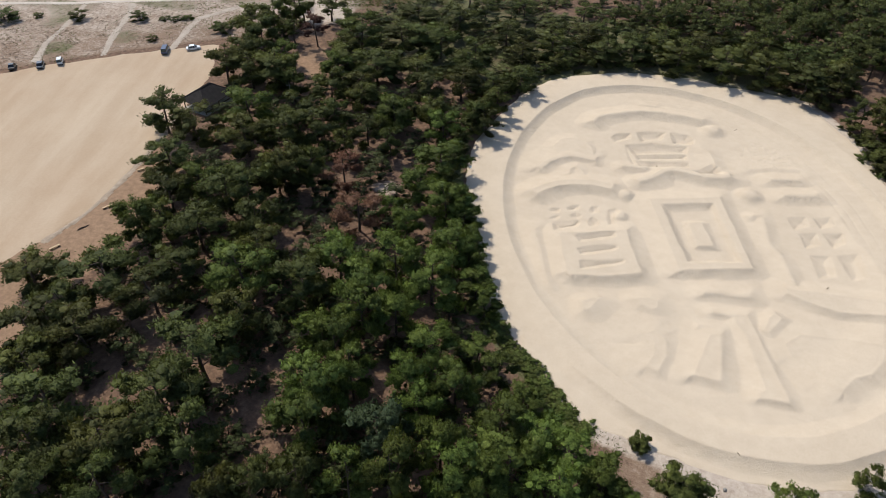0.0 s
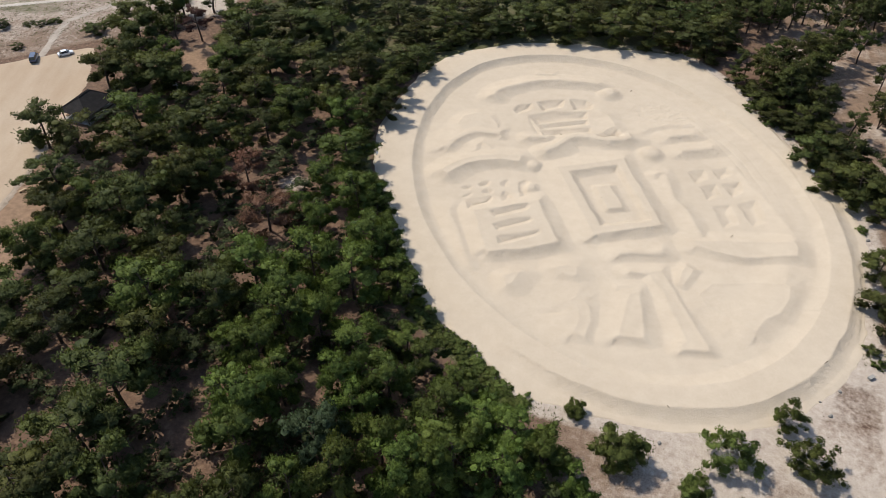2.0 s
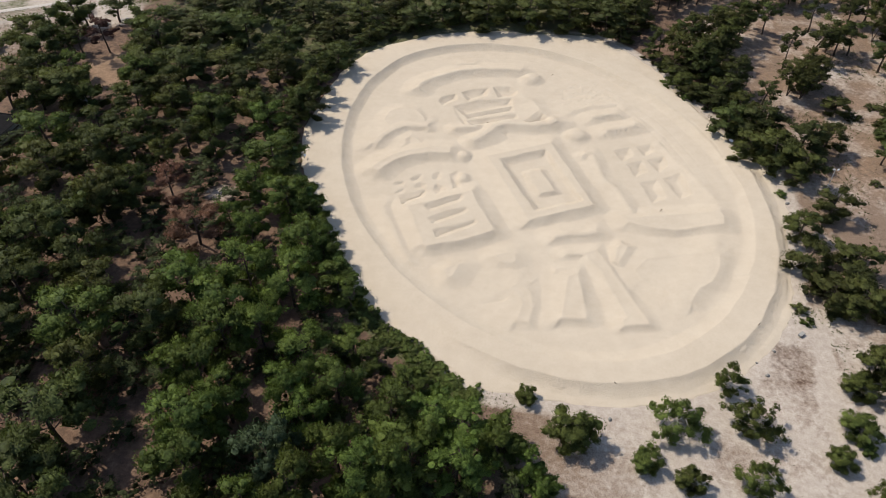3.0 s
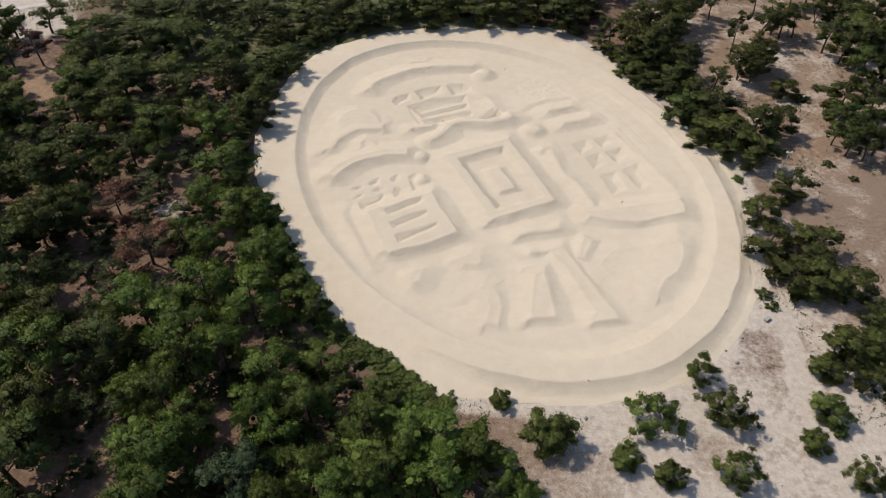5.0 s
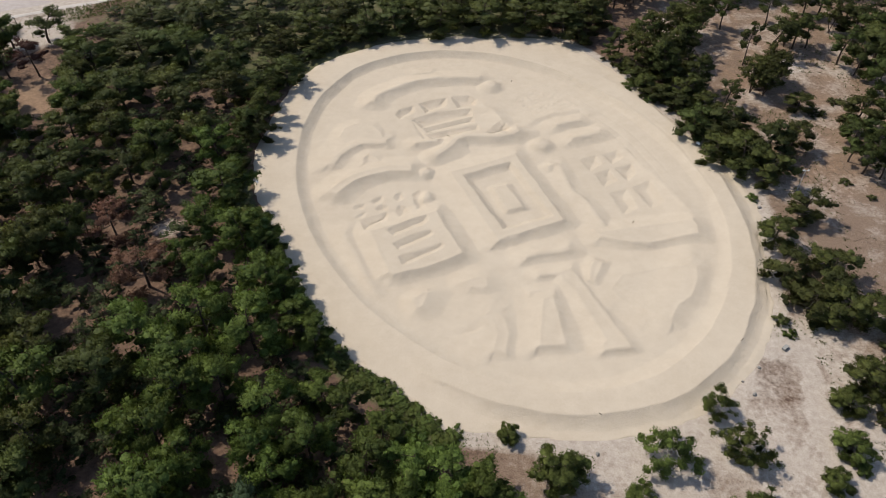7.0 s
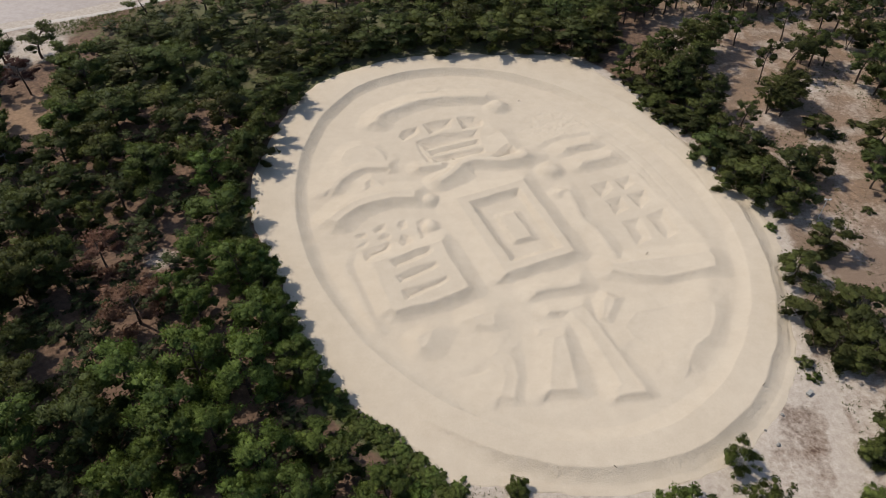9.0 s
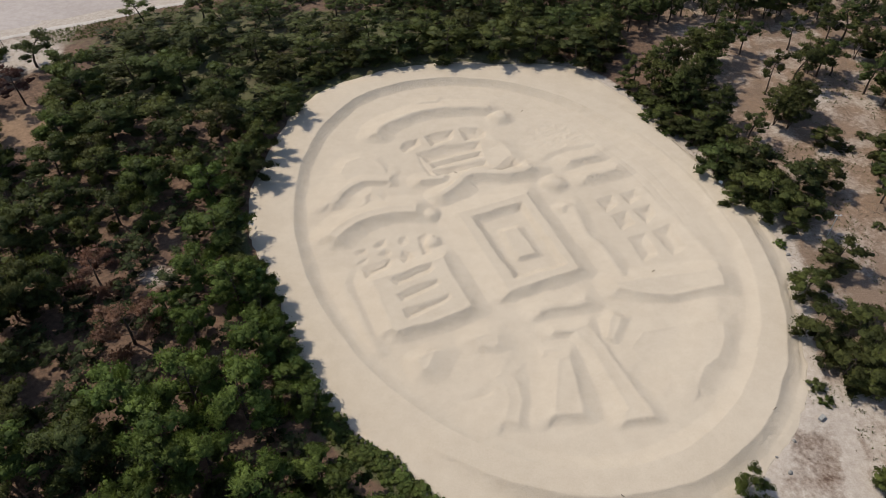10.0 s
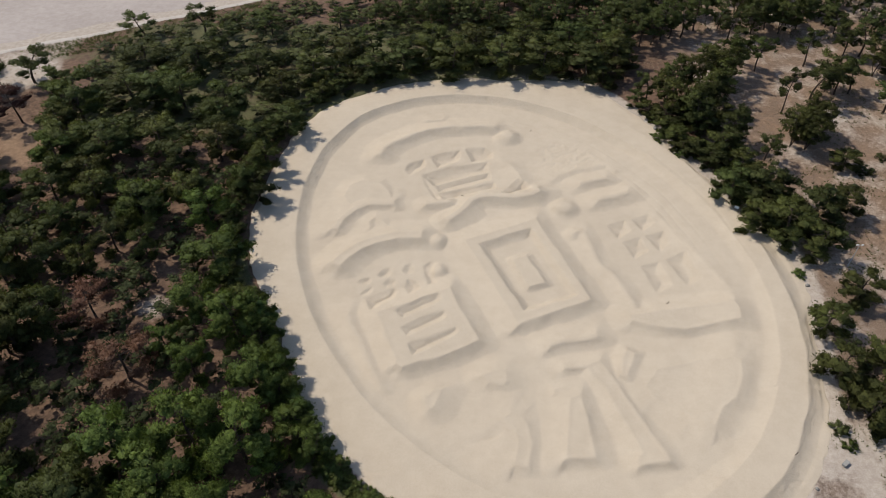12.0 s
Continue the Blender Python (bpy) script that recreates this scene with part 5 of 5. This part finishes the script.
rng = np.random.RandomState(21)
for x, y, h, r in ((-191.2, 159.1, 3.4, 3.2), (-172.2, 166.8, 3.0, 3.0), (-142, 169.6, 2.8, 3.4), (-205, 156, 1.6, 1.8), (-158.3, 155.6, 1.8, 1.8),
                   (-213.7, 150.1, 4, 5.5), (-161, 171.3, 1.1, 2.6), (-165, 170, 0.9, 2.4), (-157.5, 173, 1.3, 2.2), (-146, 172, 1.6, 1.8)):
    plant(THICK if h > 1.7 else SHRUB, x, y, h, r, rng)
for x, y, h, r in ((66.0, 122.6, 0.9, 1.6), (88.0, 128.0, 0.8, 1.6), (91.6, 122.5, 0.9, 1.2), (101, 116, 0.7, 1.3), (91, 155, 1.4, 2.4), (97.8, 160.2, 1.0, 2.0),
                   (47.5, 166.5, 1.6, 2.4), (51.5, 160.5, 1.4, 2.4), (60.4, 88.0, 1.2, 1.8), (60.8, 85.2, 0.9, 1.5), (-31.2, 187.2, 3.2, 4.2), (-36.5, 182.5, 2.4, 3.0)):
    plant(SHRUB, x, y, h, r, rng)
for root, *_ in FULL + FRESH + BLUISH + THICK + OPEN + GROUP + LIGHT + DEAD_PINE + RED_PINE + ROUND + GNARLED + SHRUB:
    for ob in (*root.children, root):
        bpy.data.objects.remove(ob)


def shell(bm, sections):
    """Skins a run of closed cross-sections, each a list of points, and caps the ends."""
    rings = [[bm.verts.new(p) for p in ring] for ring in sections]
    for a, b in zip(rings, rings[1:]):
        for n in range(len(a)):
            bm.faces.new((a[n], a[(n + 1) % len(a)], b[(n + 1) % len(b)], b[n]))
    bm.faces.new(rings[0][::-1])
    bm.faces.new(rings[-1])
    bmesh.ops.recalc_face_normals(bm, faces=bm.faces)
    return bm


def car(x, y, heading, paint, label, length=4.2, width=1.72, height=1.5, van=False):
    """A parked car: painted body, roof on glazed sides, wheels with rims, lamps and bumpers."""
    root = empty("car", pose(x, y, ground_z(x, y) + 0.1, 0, 0, heading), label, "car", "parked cars")
    half, w = length / 2, width / 2
    belt = 0.86 if not van else 0.98
    hood = belt - 0.10

    def section(px, wide, low, high):
        return [(px, -wide, low + 0.08), (px, -wide * 0.94, low), (px, wide * 0.94, low), (px, wide, low + 0.08), (px, wide, high - 0.12), (px, wide * 0.9, high), (px, -wide * 0.9, high), (px, -wide, high - 0.12)]

    nose = 0.45 if van else 0.95
    bm = shell(bmesh.new(), [section(-half, w * 0.88, 0.34, belt - 0.08), section(-half + 0.15, w * 0.98, 0.24, belt), section(-half + 0.9, w, 0.2, belt), section(half - nose - 0.3, w, 0.2, belt),
                             section(half - nose * 0.5, w * 0.98, 0.2, hood), section(half - 0.12, w * 0.94, 0.24, hood - 0.12), section(half, w * 0.84, 0.34, hood - 0.22)])
    part("body", bm, paint, root, smooth=False)
    back, front = -half + (0.12 if van else 0.55), half - nose - 0.05

    def cabin(px, wide, low, high):
        return [(px, -wide, low), (px, wide, low), (px, wide * 0.84, high), (px, -wide * 0.84, high)]

    bm = shell(bmesh.new(), [cabin(back, w * 0.92, belt - 0.02, belt + 0.03), cabin(back + (0.2 if van else 0.55), w * 0.93, belt - 0.02, height - 0.07),
                             cabin(front - 0.75, w * 0.93, belt - 0.02, height - 0.07), cabin(front, w * 0.92, belt - 0.02, belt + 0.03)])
    part("windows", bm, GLASS_DARK, root, "dark tinted windows")
    bm = bmesh.new()
    r0, r1 = back + (0.12 if van else 0.5), front - 0.7
    box(bm, (r1 - r0, w * 1.62, 0.07), Matrix.Translation(((r0 + r1) / 2, 0, height - 0.035)), 0.03)
    part("roof", bm, paint, root)
    for px in (r0 + 0.06, (r0 + r1) / 2, r1 - 0.04):
        for side in (-1, 1):
            bm = rod(bmesh.new(), (px, side * w * 0.945, belt - 0.02), (px, side * w * 0.80, height - 0.04), 0.035, 0.035, 6)
            part("pillar", bm, paint, root)
    for px in (-half + 0.75, half - 0.75):
        for side in (-1, 1):
            bm = rod(bmesh.new(), (px, side * (w - 0.2), 0.3), (px, side * (w + 0.01), 0.3), 0.3, 0.3, 14)
            tyre = part("wheel", bm, RUBBER, root)
            bm = rod(bmesh.new(), (px, side * (w - 0.02), 0.3), (px, side * (w + 0.025), 0.3), 0.19, 0.17, 10)
            part("rim", bm, STEEL, tyre)
    for side in (-1, 1):
        part("headlight", box(bmesh.new(), (0.14, 0.34, 0.16), Matrix.Translation((half - 0.12, side * w * 0.66, hood - 0.24)), 0.03), WHITE, root, "clear headlight")
        part("taillight", box(bmesh.new(), (0.1, 0.2, 0.26), Matrix.Translation((-half + 0.06, side * w * 0.74, belt - 0.24)), 0.03), RED_LENS, root, "red taillight")
        part("mirror", box(bmesh.new(), (0.1, 0.2, 0.13), Matrix.Translation((front - 0.25, side * (w + 0.06), belt + 0.08)), 0.03), paint, root)
    part("bumper", box(bmesh.new(), (0.16, width * 0.9, 0.2), Matrix.Translation((half - 0.03, 0, 0.36)), 0.05), RUBBER, root, "black front bumper")
    part("bumper", box(bmesh.new(), (0.16, width * 0.9, 0.2), Matrix.Translation((-half + 0.03, 0, 0.36)), 0.05), RUBBER, root, "black rear bumper")


RED_LENS = grained("red_lens", (0.25, 0.015, 0.012), (0.4, 0.03, 0.02), 5.0, rough=0.3, relief=0.05)
car(-184.6, 125.2, 128, car_paint("charcoal_paint", (0.035, 0.037, 0.042)), "charcoal hatchback parked on the gravel", 3.9)
car(-177.6, 129.0, 128, car_paint("slate_paint", (0.06, 0.08, 0.11)), "slate blue estate car parked facing the dunes", 4.4, height=1.55)
car(-173.8, 132.8, 128, car_paint("white_van_paint", (0.72, 0.73, 0.73)), "small white van parked beside other cars", 3.5, 1.5, 1.8, True)
car(-149.4, 150.4, 117, car_paint("navy_paint", (0.025, 0.05, 0.12)), "dark blue people carrier with a white bumper", 4.6, 1.75, 1.85, True)
car(-142.5, 155.0, 44, car_paint("white_paint", (0.75, 0.76, 0.76)), "white saloon car parked along the dune edge", 4.2, 1.7, 1.42)


def pavilion(x, y, turn):
    """An open rest hut: hipped dark roof with ridge caps on posts, over a slab with benches."""
    root = empty("pavilion", pose(x, y, ground_z(x, y) - 0.02, 0, 0, turn), "open rest pavilion with a dark hipped roof", "pavilion")
    a, b, eave, top, run = 4.8, 5.6, 2.7, 5.4, 1.9
    part("floor_slab", box(bmesh.new(), (8.6, 10.6, 0.2), Matrix.Translation((0, 0, 0.08)), 0.04), CONCRETE, root)
    corners, ridge = [(-a, -b), (a, -b), (a, b), (-a, b)], [(0, -run), (0, run)]
    planes = [((-a, -b, eave), (a, -b, eave), (0, -run, top)), ((a, -b, eave), (a, b, eave), (0, run, top), (0, -run, top)),
              ((a, b, eave), (-a, b, eave), (0, run, top)), ((-a, b, eave), (-a, -b, eave), (0, -run, top), (0, run, top))]
    for plane in planes:
        bm = bmesh.new()
        upper = [bm.verts.new(p) for p in plane]
        lower = [bm.verts.new((p[0], p[1], p[2] - 0.14)) for p in plane]
        bm.faces.new(upper)
        bm.faces.new(lower[::-1])
        for n in range(len(plane)):
            m = (n + 1) % len(plane)
            bm.faces.new((upper[n], lower[n], lower[m], upper[m]))
        bmesh.ops.recalc_face_normals(bm, faces=bm.faces)
        slope = part("roof_slope", bm, ROOFING, root)
        e0, e1 = Vector(plane[0]), Vector(plane[1])
        t0, t1 = Vector(plane[-1]), Vector(plane[2])
        for k in range(1, 14):
            f = k / 14
            part("shingle_course", rod(bmesh.new(), e0.lerp(t0, f) + Vector((0, 0, 0.012)), e1.lerp(t1, f) + Vector((0, 0, 0.012)), 0.022, 0.022, 5), ROOFING, slope)
    for cx, cy in corners:
        part("hip_cap", rod(bmesh.new(), (cx, cy, eave + 0.03), (0, math.copysign(run, cy), top + 0.04), 0.1, 0.1, 6), ROOFING, root)
    part("ridge_cap", rod(bmesh.new(), (0, -run - 0.1, top + 0.06), (0, run + 0.1, top + 0.06), 0.13, 0.13, 6), ROOFING, root)
    for px in (-3.9, 3.9):
        for py in (-4.9, 0, 4.9):
            part("post", box(bmesh.new(), (0.22, 0.22, 2.7), Matrix.Translation((px, py, 1.5)), 0.02), TIMBER, root)
    for px in (-3.9, 3.9):
        part("beam", box(bmesh.new(), (0.2, 10.4, 0.26), Matrix.Translation((px, 0, 2.62)), 0.02), TIMBER, root)
        part("bench", box(bmesh.new(), (0.5, 8.8, 0.1), Matrix.Translation((px * 0.88, 0, 0.55)), 0.02), TIMBER, root)
    for py in (-4.9, 4.9):
        part("beam", box(bmesh.new(), (8.0, 0.2, 0.26), Matrix.Translation((0, py, 2.62)), 0.02), TIMBER, root)


pavilion(-118.7, 129.3, -9)


def log_bench(x, y, turn, length):
    root = empty("log_bench", pose(x, y, ground_z(x, y) + 0.02, 0, 0, turn), "split log bench with a pale sawn top", "bench", "log benches")
    bm = rod(bmesh.new(), (-length / 2, 0, 0.34), (length / 2, 0, 0.34), 0.24, 0.22, 12)
    bmesh.ops.bisect_plane(bm, geom=bm.verts[:] + bm.edges[:] + bm.faces[:], plane_co=(0, 0, 0.40), plane_no=(0, 0, 1), clear_outer=True)
    bmesh.ops.holes_fill(bm, edges=bm.edges)
    part("seat", bm, CUT_WOOD, root)
    for px in (-length * 0.32, length * 0.32):
        part("leg", rod(bmesh.new(), (px, -0.22, 0.1), (px, 0.22, 0.1), 0.15, 0.15, 10), TIMBER, root)


for x, y, turn, length in ((-113.3, 67.0, 66, 2.2), (-112.7, 82.1, 62, 2.0), (-115.3, 96.7, 60, 1.6)):
    log_bench(x, y, turn, length)
driftwood = [(-1.4, -0.15, 0.12), (-0.5, 0.1, 0.16), (0.3, 0.0, 0.14), (1.3, 0.25, 0.1)]
dv, df = [], []
tube([np.array(p) for p in driftwood], [0.09, 0.13, 0.11, 0.05], 7, dv, df)
stick = mesh_object("fallen_branch", dv, df, BARK)
stick.matrix_world = pose(-112.5, 74.5, ground_z(-112.5, 74.5), 0, 0, 60)
tagged(stick, "dark fallen branch lying on bare earth", "branch")


def street_lamp(x, y):
    root = empty("street_lamp", pose(x, y, ground_z(x, y) - 0.05), "pale steel street lamp with two floodlights", "lamp")
    part("base", rod(bmesh.new(), (0, 0, 0), (0, 0, 0.35), 0.2, 0.16, 10), CONCRETE, root)
    part("pole", rod(bmesh.new(), (0, 0, 0.3), (0, 0, 5.9), 0.09, 0.06, 10), STEEL, root)
    part("arm", rod(bmesh.new(), (-0.55, 0, 5.75), (0.55, 0, 5.75), 0.035, 0.035, 8), STEEL, root)
    for px in (-0.5, 0.5):
        head = part("floodlight", box(bmesh.new(), (0.34, 0.24, 0.40), pose(px, -0.12, 5.95, 25, 0, 0), 0.04), WHITE, root, "white floodlight head")
        part("visor", box(bmesh.new(), (0.38, 0.10, 0.04), pose(px, -0.27, 6.12, 25, 0, 0), 0.01), STEEL, head)


street_lamp(76.2, 125.0)


def stake(x, y, tilt, turn):
    root = empty("marker_stake", pose(x, y, coin_z(x, y) - 0.03, 0, 0, turn), "short dark marker stake leaning in the sand", "stake", "marker stakes")
    part("stick", rod(bmesh.new(), (0, 0, -0.1), (math.sin(tilt) * 0.75, 0, math.cos(tilt) * 0.75), 0.05, 0.035, 7), TIMBER, root)
    part("tag", box(bmesh.new(), (0.24, 0.03, 0.16), pose(math.sin(tilt) * 0.62, 0.03, math.cos(tilt) * 0.62, 0, 20, 0), 0.006), RUBBER, root, "dark plastic tag")


def coin_z(x, y):
    """Height of the coin's sand, or of the land outside it."""
    gx, gy = np.meshgrid(np.arange(x - 12, x + 12, 0.4), np.arange(y - 12, y + 12, 0.4), indexing="ij")
    if edge_gap(np.array([x]), np.array([y]))[0] > 0:
        return ground_z(x, y)
    h = coin_heights(gx, gy)[0]
    return float(h[30, 30])


for x, y, tilt, turn in ((51.3, 83.0, 0.7, 20), (24.8, 68.0, 1.0, 160), (38.1, 114.3, 0.8, 10), (16.6, 169.8, 0.9, 30), (10.7, 121.6, 1.2, 15), (0.6, 145.2, 1.1, 190)):
    stake(x, y, tilt, turn)


def sign_board(x, y, turn):
    root = empty("sign_board", pose(x, y, ground_z(x, y), 0, 0, turn), "small white notice board on two legs", "sign")
    part("panel", box(bmesh.new(), (0.9, 0.05, 0.6), pose(0, 0, 0.95, -20, 0, 0), 0.01), WHITE, root)
    for px in (-0.35, 0.35):
        part("leg", rod(bmesh.new(), (px, 0, -0.1), (px, 0.02, 0.95), 0.03, 0.03, 8), STEEL, root)


def dead_snag(x, y, seed):
    """A small dead tree: a bare pale trunk with forked stubs."""
    rng = np.random.RandomState(seed)
    root = empty("dead_snag", pose(x, y, ground_z(x, y) - 0.05), "bare pale snag of a small dead tree", "tree")
    tv, tf = [], []
    axis = [np.array([0.12 * math.sin(2 * z), 0.15 * z / 4, z]) for z in np.linspace(0, 5.6, 6)]
    tube(axis, [0.16, 0.14, 0.12, 0.10, 0.07, 0.03], 7, tv, tf)
    mesh_object("trunk", tv, tf, GREY_BARK, root)
    for n in range(6):
        at = axis[2 + n % 3]
        turn = n * 2.1 + rng.uniform(-0.4, 0.4)
        reach = rng.uniform(1.0, 1.9)
        bv, bf = [], []
        mid = at + (math.cos(turn) * reach * 0.5, math.sin(turn) * reach * 0.5, 0.25)
        tube([at, mid, mid + (math.cos(turn + 0.4) * reach * 0.5, math.sin(turn + 0.4) * reach * 0.5, 0.55)], [0.07, 0.05, 0.02], 5, bv, bf)
        mesh_object("branch", bv, bf, GREY_BARK, root)


dead_snag(-99.1, 139.5, 3)


def marker_post(x, y):
    root = empty("marker_post", pose(x, y, ground_z(x, y) - 0.05), "plain dark timber post at the edge of the beach", "post")
    part("shaft", rod(bmesh.new(), (0, 0, 0), (-0.12, 0, 3.1), 0.11, 0.09, 8), TIMBER, root)
    part("cap", rod(bmesh.new(), (-0.12, 0, 3.08), (-0.12, 0, 3.2), 0.13, 0.10, 8), STEEL, root, "small metal cap")


marker_post(-125.8, 198.9)
sign_board(-41.6, 126.1, 80)
sign_board(58.6, 141.2, -40)


def utility_box(x, y, turn):
    root = empty("utility_box", pose(x, y, ground_z(x, y) - 0.02, 0, 0, turn), "low grey concrete utility box on bare sand", "box")
    part("body", box(bmesh.new(), (1.2, 0.6, 0.42), Matrix.Translation((0, 0, 0.21)), 0.04), CONCRETE, root)
    part("lid", box(bmesh.new(), (1.28, 0.68, 0.08), Matrix.Translation((0, 0, 0.46)), 0.02), CONCRETE, root, "flat concrete lid")


utility_box(59.0, 82.0, 38)


def boulder(x, y, size, seed):
    bm = bmesh.new()
    bmesh.ops.create_icosphere(bm, subdivisions=2, radius=1.0)
    for v in bm.verts:
        v.co *= 1 + 0.28 * noise.noise(v.co * 1.3 + Vector((seed, 0, 0)))
        v.co = Vector((v.co.x * size, v.co.y * size * 0.8, max(v.co.z, -0.4) * size * 0.6))
    ob = part("stone", bm, STONE, None, "", True)
    ob.matrix_world = pose(x, y, ground_z(x, y) + size * 0.16, 0, 0, seed * 40)
    tagged(ob, "weathered grey stone half sunk in sand", "stone", "stones")


for n, (x, y, size) in enumerate(((50.8, 72.5, 0.42), (23.1, 61.5, 0.4), (53.2, 77.9, 0.35), (49.6, 75.1, 0.25), (66.4, 119.6, 0.5), (47.2, 170.6, 0.6), (51.2, 168.8, 0.7))):
    boulder(x, y, size, n + 1)
